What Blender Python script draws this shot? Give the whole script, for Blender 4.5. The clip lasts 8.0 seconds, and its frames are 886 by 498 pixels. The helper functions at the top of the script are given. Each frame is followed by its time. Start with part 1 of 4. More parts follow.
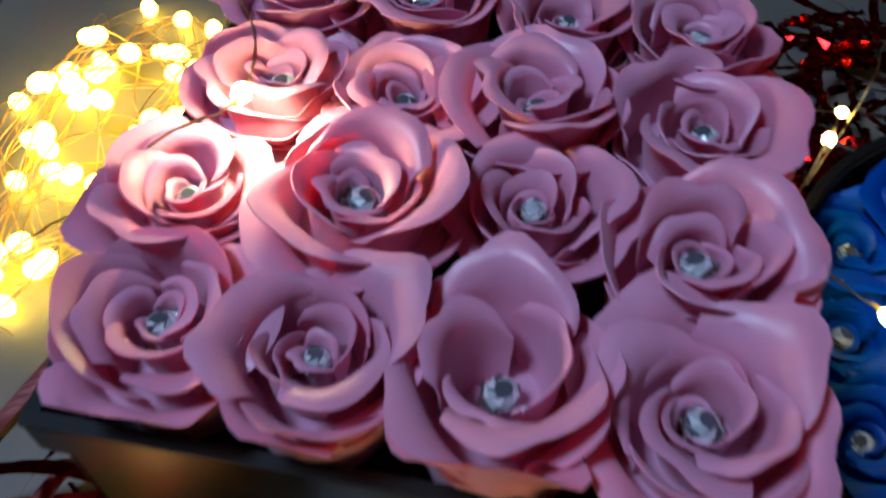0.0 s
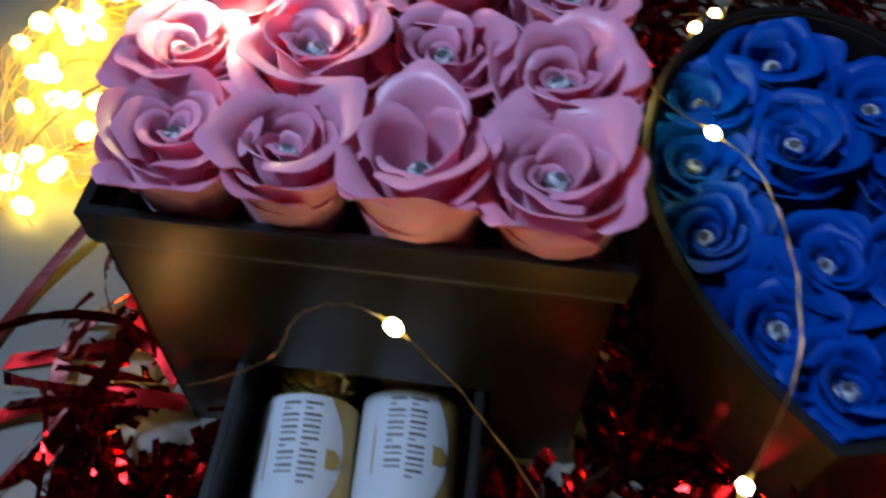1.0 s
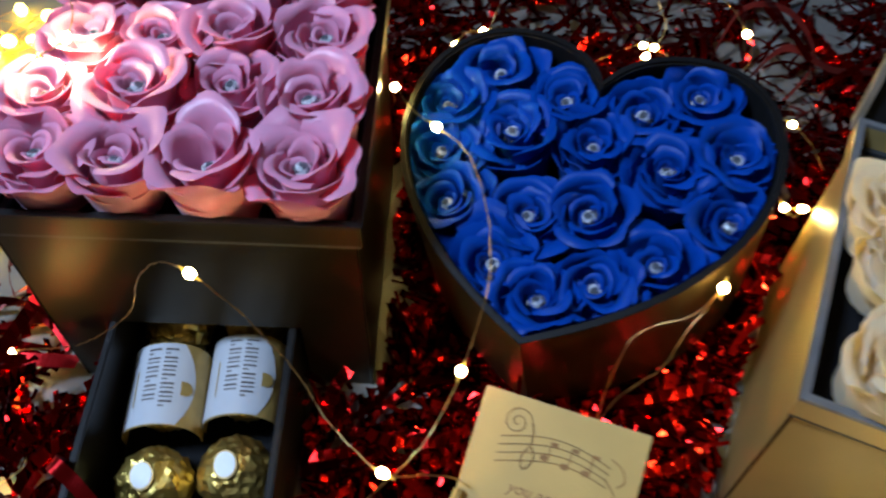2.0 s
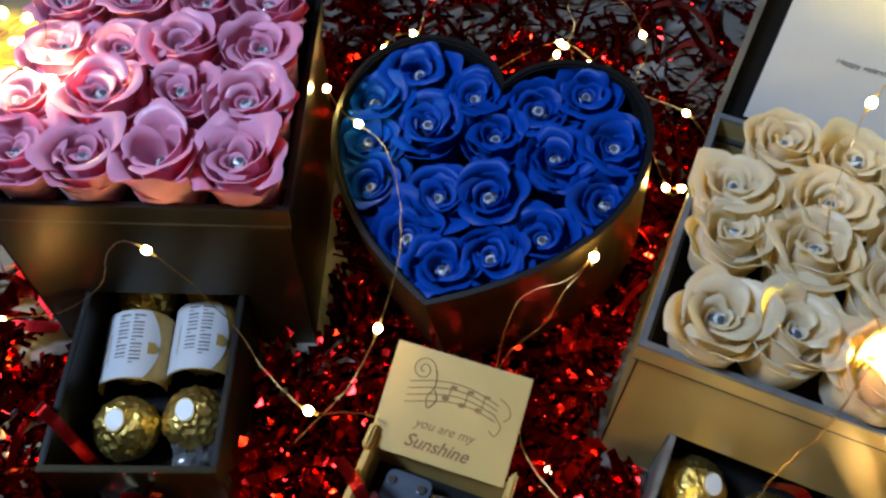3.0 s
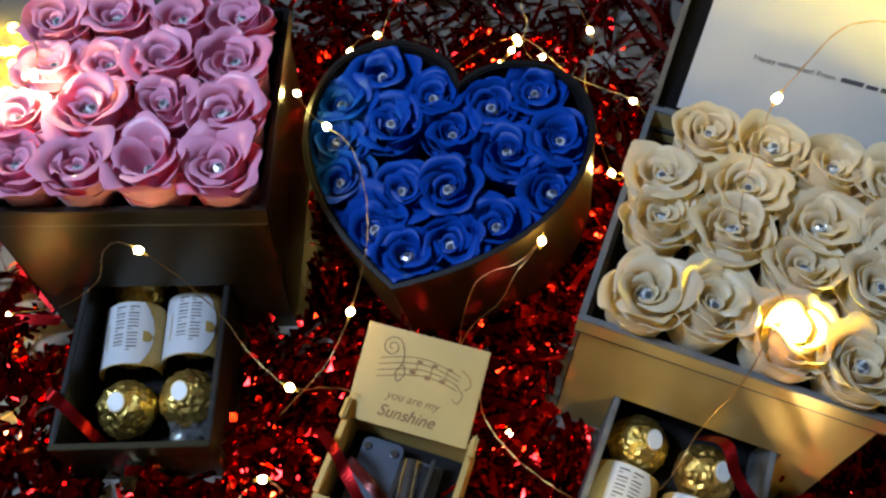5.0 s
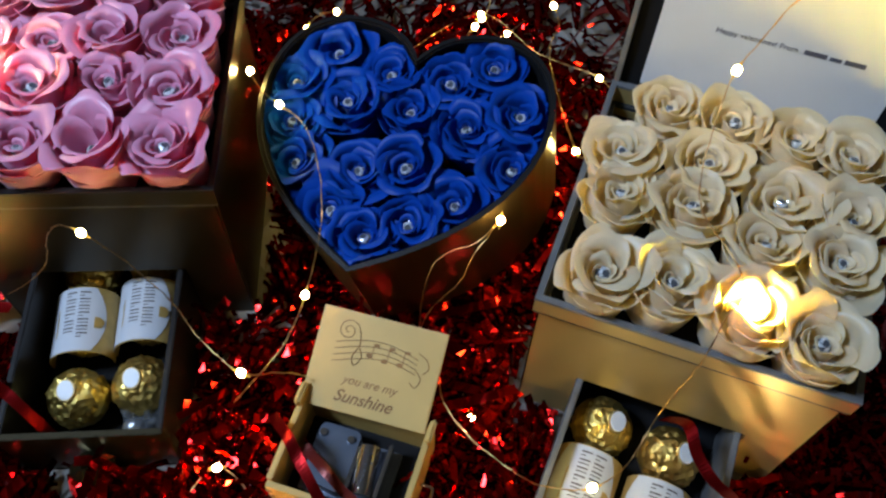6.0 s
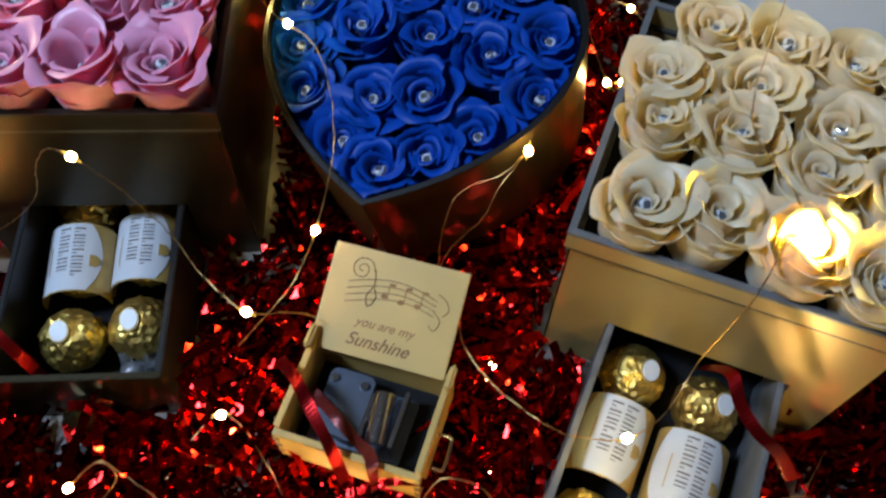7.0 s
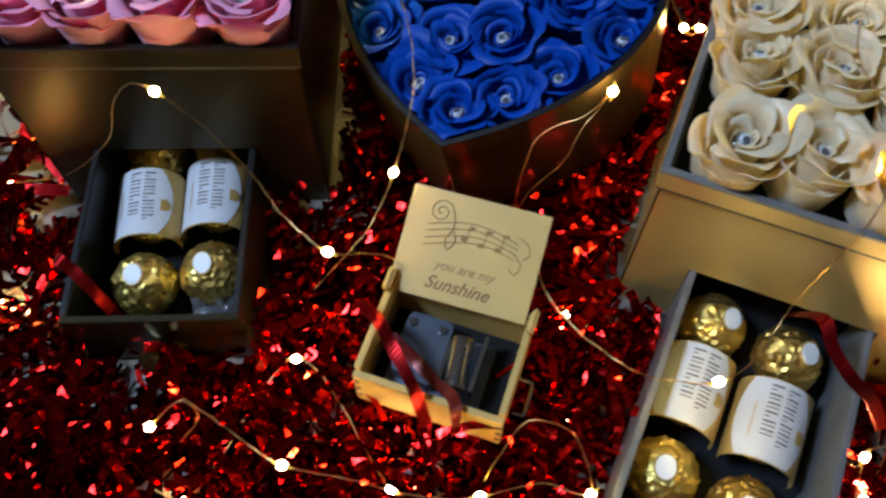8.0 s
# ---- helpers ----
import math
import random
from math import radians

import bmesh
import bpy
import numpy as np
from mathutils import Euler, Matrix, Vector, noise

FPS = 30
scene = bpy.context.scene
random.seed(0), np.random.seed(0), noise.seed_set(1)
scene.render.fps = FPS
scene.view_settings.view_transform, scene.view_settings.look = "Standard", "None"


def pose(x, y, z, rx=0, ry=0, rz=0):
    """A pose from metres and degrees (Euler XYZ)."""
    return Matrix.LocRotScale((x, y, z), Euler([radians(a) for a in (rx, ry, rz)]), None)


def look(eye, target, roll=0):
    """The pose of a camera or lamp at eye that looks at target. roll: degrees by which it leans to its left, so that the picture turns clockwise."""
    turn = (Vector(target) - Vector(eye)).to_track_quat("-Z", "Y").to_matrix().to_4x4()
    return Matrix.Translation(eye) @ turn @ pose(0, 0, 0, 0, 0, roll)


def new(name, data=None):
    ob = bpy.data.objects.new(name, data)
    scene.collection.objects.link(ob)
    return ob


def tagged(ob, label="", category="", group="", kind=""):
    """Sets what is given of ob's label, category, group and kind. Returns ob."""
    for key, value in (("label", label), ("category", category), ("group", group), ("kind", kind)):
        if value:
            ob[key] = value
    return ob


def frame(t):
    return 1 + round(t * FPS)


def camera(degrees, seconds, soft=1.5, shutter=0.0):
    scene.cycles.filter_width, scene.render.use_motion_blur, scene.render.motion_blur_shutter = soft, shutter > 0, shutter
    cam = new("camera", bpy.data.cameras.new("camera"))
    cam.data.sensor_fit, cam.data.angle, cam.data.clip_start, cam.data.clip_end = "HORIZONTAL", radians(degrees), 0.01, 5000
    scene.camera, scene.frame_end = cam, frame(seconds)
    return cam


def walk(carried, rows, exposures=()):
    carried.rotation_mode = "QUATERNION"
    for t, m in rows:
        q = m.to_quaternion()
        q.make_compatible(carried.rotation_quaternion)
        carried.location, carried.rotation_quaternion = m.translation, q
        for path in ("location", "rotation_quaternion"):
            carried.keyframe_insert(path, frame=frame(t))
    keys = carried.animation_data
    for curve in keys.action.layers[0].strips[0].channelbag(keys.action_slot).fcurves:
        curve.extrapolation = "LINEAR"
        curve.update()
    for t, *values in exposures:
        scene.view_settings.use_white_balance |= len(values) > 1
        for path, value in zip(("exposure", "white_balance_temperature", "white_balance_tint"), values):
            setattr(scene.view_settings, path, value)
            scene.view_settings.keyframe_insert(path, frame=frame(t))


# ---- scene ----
cam = camera(56.0, 8.0, soft=2.4, shutter=0.5)
PATH = [
    (0, (0.021, -0.074, 0.244), (-0.194, 1.118, -1.347), 1.4),
    (0.5, (0.03, -0.111, 0.257), (-0.165, 1.077, -1.34), 0.7),
    (1, (0.045, -0.146, 0.27), (-0.106, 1.029, -1.341), 1.3),
    (1.5, (0.077, -0.182, 0.298), (0.056, 1.016, -1.303), 3.2),
    (2, (0.118, -0.211, 0.345), (0.077, 0.975, -1.265), 1.3),
    (3.5, (0.16, -0.261, 0.425), (0.152, 0.855, -1.234), 1.3),
    (4, (0.163, -0.268, 0.445), (0.156, 0.839, -1.22), 0.7),
    (5.5, (0.178, -0.267, 0.443), (0.203, 0.803, -1.246), 1.1),
    (6, (0.186, -0.264, 0.433), (0.227, 0.792, -1.265), 1.6),
    (6.5, (0.186, -0.257, 0.414), (0.219, 0.776, -1.298), 1.4),
    (7, (0.179, -0.26, 0.395), (0.205, 0.727, -1.344), 1.5),
    (7.5, (0.169, -0.267, 0.389), (0.18, 0.695, -1.365), 0.4),
    (8, (0.149, -0.272, 0.38), (0.132, 0.671, -1.384), -0.3),
]
walk(cam, [(t, look(eye, target, roll)) for t, eye, target, roll in PATH], [(0, -0.58, 6250, 10), (1, -0.18, 6150, 10), (1.5, 0.18, 6500, 10), (2, 0.40, 6500, 10), (3.5, 0.30, 6700, 10), (6, 0.32, 6800, 10), (8, 0.46, 6700, 10)])

# ---- light of the room: one unseen cool area lamp, the rest comes from the fairy lights ----
world = bpy.data.worlds.new("room_air")
scene.world = world
world.use_nodes = True
world.node_tree.nodes["Background"].inputs[0].default_value = (0.55, 0.68, 1.0, 1)
world.node_tree.nodes["Background"].inputs[1].default_value = 0.02
# added lamp, high on the left, stands in for the room's cool light
cool_light = bpy.data.lights.new("cool_area_light", "AREA")
cool_light.energy, cool_light.size, cool_light.color = 15.5, 0.24, (0.49, 0.68, 1.0)
lamp = new("cool_area_lamp", cool_light)
lamp.matrix_world = look((-0.52, -0.18, 1.18), (0.12, 0.0, 0.05))
TABLE = -0.042
LED_POWER = 130.0


# ---- materials ----
def material(name, colour, rough=0.5, metal=0.0, vary=0.15, scale=60.0, bump=0.0, bump_scale=300.0, **extra):
    m = bpy.data.materials.new(name)
    m.use_nodes = True
    t = m.node_tree
    b = t.nodes["Principled BSDF"]
    b.inputs["Roughness"].default_value = rough
    b.inputs["Metallic"].default_value = metal
    for key, value in extra.items():
        b.inputs[key].default_value = value
    co = t.nodes.new("ShaderNodeTexCoord")
    n = t.nodes.new("ShaderNodeTexNoise")
    n.inputs["Scale"].default_value, n.inputs["Detail"].default_value = scale, 5
    t.links.new(co.outputs["Object"], n.inputs["Vector"])
    info = t.nodes.new("ShaderNodeObjectInfo")
    add = t.nodes.new("ShaderNodeMath")
    add.operation = "MULTIPLY_ADD"
    add.inputs[1].default_value = 0.35
    t.links.new(info.outputs["Random"], add.inputs[0])
    t.links.new(n.outputs["Fac"], add.inputs[2])
    ramp = t.nodes.new("ShaderNodeValToRGB")
    ramp.color_ramp.elements[0].position, ramp.color_ramp.elements[1].position = 0.35, 0.95
    ramp.color_ramp.elements[0].color = (*[max(0, c * (1 - vary)) for c in colour], 1)
    ramp.color_ramp.elements[1].color = (*[min(1, c * (1 + vary)) for c in colour], 1)
    t.links.new(add.outputs[0], ramp.inputs[0])
    t.links.new(ramp.outputs[0], b.inputs["Base Color"])
    if bump:
        g = t.nodes.new("ShaderNodeTexNoise")
        g.inputs["Scale"].default_value, g.inputs["Detail"].default_value = bump_scale, 4
        t.links.new(co.outputs["Object"], g.inputs["Vector"])
        k = t.nodes.new("ShaderNodeBump")
        k.inputs["Strength"].default_value, k.inputs["Distance"].default_value = bump, 0.001
        t.links.new(g.outputs["Fac"], k.inputs["Height"])
        t.links.new(k.outputs[0], b.inputs["Normal"])
    return m


def petal_material(name, colour, through_colour, share=0.3, rough=0.45, sheen=(0.3, (1, 1, 1)), gloss=0.7):
    m = material(name, colour, rough, vary=0.12, scale=90, bump=0.12, bump_scale=900)
    t = m.node_tree
    b, out = t.nodes["Principled BSDF"], t.nodes["Material Output"]
    b.inputs["Specular IOR Level"].default_value = gloss
    b.inputs["Sheen Weight"].default_value, b.inputs["Sheen Roughness"].default_value = sheen[0], 0.45
    b.inputs["Sheen Tint"].default_value = (*sheen[1], 1)
    tr = t.nodes.new("ShaderNodeBsdfTranslucent")
    tr.inputs["Color"].default_value = (*through_colour, 1)
    mix = t.nodes.new("ShaderNodeMixShader")
    mix.inputs[0].default_value = share
    t.links.new(b.outputs[0], mix.inputs[1])
    t.links.new(tr.outputs[0], mix.inputs[2])
    t.links.new(mix.outputs[0], out.inputs["Surface"])
    return m


def glow_material(name, colour, strength):
    m = bpy.data.materials.new(name)
    m.use_nodes = True
    b = m.node_tree.nodes["Principled BSDF"]
    b.inputs["Base Color"].default_value = (0.9, 0.8, 0.5, 1)
    b.inputs["Emission Color"].default_value = (*colour, 1)
    b.inputs["Emission Strength"].default_value = strength
    return m


def cloth_material():
    """Printed oilcloth: cream ground, taupe leaf shapes and slate diamonds."""
    m = material("printed_oilcloth", (0.19, 0.172, 0.148), 0.45, vary=0.1, scale=40, bump=0.15, bump_scale=1500)
    t = m.node_tree
    b = t.nodes["Principled BSDF"]
    base = b.inputs["Base Color"].links[0].from_socket
    co = next(n for n in t.nodes if n.type == "TEX_COORD")
    for scale, limit, colour, metric, off in ((17, 0.30, (0.20, 0.16, 0.14), "EUCLIDEAN", 0.0), (11, 0.34, (0.055, 0.06, 0.07), "MANHATTAN", 3.3), (14, 0.22, (0.30, 0.29, 0.27), "EUCLIDEAN", 7.1)):
        mp = t.nodes.new("ShaderNodeMapping")
        mp.inputs["Location"].default_value = (off, off * 0.7, 0)
        mp.inputs["Rotation"].default_value = (0, 0, 0.5 + off)
        mp.inputs["Scale"].default_value = (1, 0.6, 0)
        t.links.new(co.outputs["Object"], mp.inputs["Vector"])
        v = t.nodes.new("ShaderNodeTexVoronoi")
        v.distance = metric
        v.inputs["Scale"].default_value = scale
        t.links.new(mp.outputs[0], v.inputs["Vector"])
        less = t.nodes.new("ShaderNodeMath")
        less.operation = "LESS_THAN"
        less.inputs[1].default_value = limit
        t.links.new(v.outputs["Distance"], less.inputs[0])
        mix = t.nodes.new("ShaderNodeMix")
        mix.data_type = "RGBA"
        mix.inputs["B"].default_value = (*colour, 1)
        t.links.new(less.outputs[0], mix.inputs["Factor"])
        t.links.new(base, mix.inputs["A"])
        base = mix.outputs["Result"]
    t.links.new(base, b.inputs["Base Color"])
    return m


PINK = petal_material("pink_soap_petal", (0.93, 0.45, 0.67), (1.0, 0.11, 0.19), 0.35, 0.36, (0.4, (0.86, 0.84, 1.0)))
BLUE = petal_material("blue_soap_petal", (0.0004, 0.070, 0.44), (0.001, 0.10, 0.68), 0.30, 0.42, (0.05, (0.1, 0.4, 1.0)), 0.22)
CREAM = petal_material("cream_soap_petal", (1.0, 0.94, 0.78), (1.0, 0.82, 0.38), 0.58, 0.36, (0.2, (1.0, 0.97, 0.9)))
BLACK_CARD = material("black_gloss_card", (0.007, 0.006, 0.006), 0.42, 0.0, 0.35, 30, 0.06, 700, **{"Specular IOR Level": 0.3})
GOLD_CARD = material("bronze_gold_card", (0.44, 0.32, 0.12), 0.36, 0.45, 0.15, 14, 0.08, 900)
DARK_GOLD_CARD = material("dark_bronze_card", (0.040, 0.031, 0.015), 0.33, 0.85, 0.25, 14, 0.06, 900)
# dark bronze card lightened for the bulb light on the heart's wall
LIT_HEART_CARD = material("lit_bronze_heart_card", (0.10, 0.072, 0.034), 0.30, 0.8, 0.25, 14, 0.06, 900)
SEAM = material("grey_seam_paper", (0.045, 0.048, 0.052), 0.5, 0.1, 0.4, 90)
KNOB = material("dark_gold_knob", (0.07, 0.06, 0.03), 0.2, 0.9, 0.3, 60)
GREY_EDGE = material("grey_board_edge", (0.17, 0.17, 0.17), 0.42, 0.2, 0.3, 80)
# black liner paper; also colours the music box floor for the shade inside
BLACK_LINER_SHADE = material("black_liner_and_shade", (0.008, 0.008, 0.009), 0.8, 0, 0.3, 60, 0.1, 900, **{"Specular IOR Level": 0.2})
GEM = material("rhinestone", (0.60, 0.63, 0.66), 0.10, 0.35, 0.1, 800)
gt = GEM.node_tree
# facet tones from dark to white, painted at random in place of sparkle
glint_ramp = gt.nodes.new("ShaderNodeValToRGB")
glint_ramp.color_ramp.interpolation = "CONSTANT"
glint_ramp.color_ramp.elements[0].color, glint_ramp.color_ramp.elements[1].color = (0.12, 0.13, 0.15, 1), (0.62, 0.68, 0.72, 1)
glint_ramp.color_ramp.elements[1].position = 0.35
glint_ramp.color_ramp.elements.new(0.75).color = (0.95, 0.97, 1.0, 1)
gt.links.new(gt.nodes.new("ShaderNodeNewGeometry").outputs["Random Per Island"], glint_ramp.inputs[0])
gt.links.new(glint_ramp.outputs[0], gt.nodes["Principled BSDF"].inputs["Base Color"])
SILVER = material("silver_setting", (0.55, 0.55, 0.52), 0.25, 1.0, 0.2, 500)
RED_FOIL = material("red_tinsel_foil", (0.42, 0.007, 0.006), 0.10, 1.0, 0.4, 60, 0.1, 250)
RED_RIBBON = material("red_foil_ribbon", (0.26, 0.005, 0.006), 0.32, 0.9, 0.25, 60, 0.2, 200)
DARK_RIBBON = material("dark_red_ribbon", (0.16, 0.016, 0.012), 0.35, 0.4, 0.3, 60, 0.2, 200)
COPPER = material("copper_wire", (0.68, 0.42, 0.16), 0.34, 1.0, 0.25, 300)
LED = glow_material("warm_led", (1.0, 0.74, 0.24), LED_POWER)
LED_BRIGHT = glow_material("strong_led", (1.0, 0.74, 0.24), 300.0)
LED_DIM = glow_material("weak_led", (1.0, 0.74, 0.24), 70.0)
LED_SOFT = glow_material("soft_led", (1.0, 0.74, 0.24), 85.0)
LED_NEAR = glow_material("bright_led_in_rose", (1.0, 0.72, 0.06), 9000.0)
# for the bulb over the pink roses and for bulbs added as helpers
LED_EXTRA = glow_material("extra_bright_led", (1.0, 0.78, 0.40), 900.0)
LED_HEAP = glow_material("warm_led_in_heap", (1.0, 0.70, 0.06), 28.0)
# emissive tips that draw the yellow halo round each bulb
HALO_TIP = glow_material("glowing_halo_tip", (1.0, 0.62, 0.10), 0.5)
HALO_TIP.node_tree.nodes["Principled BSDF"].inputs["Base Color"].default_value = (0.30, 0.17, 0.03, 1)
GOLD_FOIL = material("crinkled_gold_foil", (1.0, 0.61, 0.17), 0.42, 1.0, 0.25, 200, 0.5, 420)
LABEL_PAPER = material("white_label_paper", (0.55, 0.57, 0.60), 0.4, 0, 0.05, 60)
LABEL_GOLD = material("gold_label_print", (0.50, 0.33, 0.10), 0.4, 0.3, 0.2, 120)
LABEL_INK = material("brown_label_ink", (0.10, 0.08, 0.07), 0.5, 0, 0.1, 120)
STICKER = material("white_oval_sticker", (0.74, 0.76, 0.78), 0.35, 0, 0.06, 200)
PLY = material("birch_plywood", (0.60, 0.39, 0.115), 0.5, 0, 0.15, 25, 0.1, 700)
PLY_EDGE = material("burnt_plywood_edge", (0.20, 0.11, 0.04), 0.6, 0, 0.3, 150, 0.2, 600)
BURN = material("laser_engraving", (0.31, 0.15, 0.045), 0.7, 0, 0.3, 300)
STEEL = material("dark_steel_plate", (0.11, 0.13, 0.17), 0.38, 0.6, 0.2, 80)
CHROME = material("chrome_cylinder", (0.60, 0.60, 0.62), 0.16, 1.0, 0.1, 80)
WHITE_CARD = material("white_gift_card", (0.76, 0.78, 0.80), 0.5, 0, 0.04, 30)
INK = material("dark_ink", (0.10, 0.10, 0.13), 0.6, 0, 0.1, 200)
CLEAR = material("clear_plastic", (0.9, 0.93, 0.96), 0.08, 0, 0.03, 60, 0.6, 120)
CLEAR.node_tree.nodes["Principled BSDF"].inputs["Transmission Weight"].default_value = 0.9
WALL = material("room_wall_paint", (0.30, 0.28, 0.25), 0.8, 0, 0.08, 3, 0.1, 120)
CLOTH = cloth_material()


# ---- building helpers ----
def part(name, bm, mat, parent=None, label="", smooth=False):
    me = bpy.data.meshes.new(name)
    bm.normal_update()
    if smooth:
        for e in bm.edges:
            e.smooth = e.calc_face_angle(0.0) < 0.9
    bm.to_mesh(me)
    bm.free()
    me.materials.append(mat)
    for p in me.polygons:
        p.use_smooth = smooth
    ob = new(name, me)
    if parent:
        ob.parent = parent
    if label:
        tagged(ob, label)
    return ob


def thing(name, m, label, category, group="", kind=""):
    ob = new(name)
    ob.empty_display_size = 0.02
    ob.matrix_world = m
    return tagged(ob, label, category, group, kind)


def box(x0, x1, y0, y1, z0, z1, bevel=0.0006, bm=None):
    b = bmesh.new()
    bmesh.ops.create_cube(b, size=1.0)
    for v in b.verts:
        v.co = Vector(((x0 + x1) / 2 + v.co.x * (x1 - x0), (y0 + y1) / 2 + v.co.y * (y1 - y0), (z0 + z1) / 2 + v.co.z * (z1 - z0)))
    if bevel:
        bmesh.ops.bevel(b, geom=b.edges[:], offset=bevel, segments=2, affect="EDGES", clamp_overlap=True)
    if bm is None:
        return b
    me = bpy.data.meshes.new("piece")
    b.to_mesh(me)
    b.free()
    bm.from_mesh(me)
    bpy.data.meshes.remove(me)
    return bm


def ring(outer, inner, z0, z1):
    """A closed band between two outlines with the same number of corners."""
    bm = bmesh.new()
    n = len(outer)
    rows = [[bm.verts.new((x, y, z)) for x, y in line] for line, z in ((outer, z0), (outer, z1), (inner, z1), (inner, z0))]
    for k in range(4):
        a, b = rows[k], rows[(k + 1) % 4]
        for i in range(n):
            bm.faces.new((a[i], a[(i + 1) % n], b[(i + 1) % n], b[i]))
    return bm


def plate(line, z0, z1):
    bm = bmesh.new()
    low = [bm.verts.new((x, y, z0)) for x, y in line]
    top = [bm.verts.new((x, y, z1)) for x, y in line]
    n = len(line)
    bm.faces.new(top)
    bm.faces.new(low[::-1])
    for i in range(n):
        bm.faces.new((low[i], low[(i + 1) % n], top[(i + 1) % n], top[i]))
    return bm


def square(x0, x1, y0, y1):
    return [(x0, y0), (x1, y0), (x1, y1), (x0, y1)]


def wire_curve(name, knots, radius, mat, parent=None, wobble=0.0, seed=0, twist=False):
    """A bent wire through a few knots; twist: two strands wound about one another."""
    rng = random.Random(seed)
    pts = [Vector(k) for k in knots]
    fine = []
    for i in range(len(pts) - 1):
        p0, p1, p2, p3 = pts[max(i - 1, 0)], pts[i], pts[i + 1], pts[min(i + 2, len(pts) - 1)]
        steps = max(3, int((p2 - p1).length / 0.004))
        for s in range(steps):
            t = s / steps
            q = 0.5 * (2 * p1 + (p2 - p0) * t + (2 * p0 - 5 * p1 + 4 * p2 - p3) * t * t + (3 * p1 - p0 - 3 * p2 + p3) * t ** 3)
            fine.append(q + Vector([rng.uniform(-wobble, wobble) for _ in range(3)]))
    fine.append(pts[-1])
    cu = bpy.data.curves.new(name, "CURVE")
    cu.dimensions, cu.bevel_depth, cu.bevel_resolution = "3D", radius, 2
    for strand in range(2 if twist else 1):
        sp = cu.splines.new("POLY")
        sp.points.add(len(fine) - 1)
        for i, q in enumerate(fine):
            a = i * 1.3 + strand * math.pi
            o = Vector((math.cos(a), math.sin(a) * 0.6, math.sin(a))) * (radius * 1.3 if twist else 0)
            sp.points[i].co = (*(q + o), 1)
    cu.materials.append(mat)
    ob = new(name, cu)
    dg = bpy.context.evaluated_depsgraph_get()
    me = bpy.data.meshes.new_from_object(ob.evaluated_get(dg))
    bpy.data.objects.remove(ob)
    bpy.data.curves.remove(cu)
    for p in me.polygons:
        p.use_smooth = True
    ob = new(name, me)
    if parent:
        ob.parent = parent
    return ob


# ---- room and table ----
def slab(name, label, x0, x1, y0, y1, z0, z1, mat, category):
    ob = part(name, box(x0, x1, y0, y1, z0, z1, 0), mat)
    return tagged(ob, label, category, kind="structure")


slab("floor", "plain dull floor of the room below the table", -1.8, 2.2, -1.9, 2.1, -0.80, -0.76, WALL, "floor")
slab("ceiling", "plain painted ceiling of the dim room", -1.8, 2.2, -1.9, 2.1, 1.45, 1.5, WALL, "ceiling")
slab("wall_north", "plain painted wall of the dim room", -1.8, 2.2, 2.1, 2.2, -0.8, 1.5, WALL, "wall")
slab("wall_south", "plain painted wall of the dim room", -1.8, 2.2, -2.0, -1.9, -0.8, 1.5, WALL, "wall")
slab("wall_west", "plain painted wall of the dim room", -1.9, -1.8, -1.9, 2.1, -0.8, 1.5, WALL, "wall")
slab("wall_east", "plain painted wall of the dim room", 2.2, 2.3, -1.9, 2.1, -0.8, 1.5, WALL, "wall")
table = thing("table", pose(0.15, 0.05, TABLE), "low table under a printed cream oilcloth with dark diamonds", "table")
part("tablecloth", box(-0.75, 0.75, -0.55, 0.65, -0.002, 0.0, 0.0006), CLOTH, table, "cream oilcloth printed with taupe leaves and slate diamonds")
part("tabletop", box(-0.74, 0.74, -0.54, 0.64, -0.03, -0.0025, 0.002), PLY, table)
for x in (-0.68, 0.68):
    for y in (-0.48, 0.58):
        part("leg", box(x - 0.025, x + 0.025, y - 0.025, y + 0.025, -0.718, -0.03, 0.002), PLY, table)


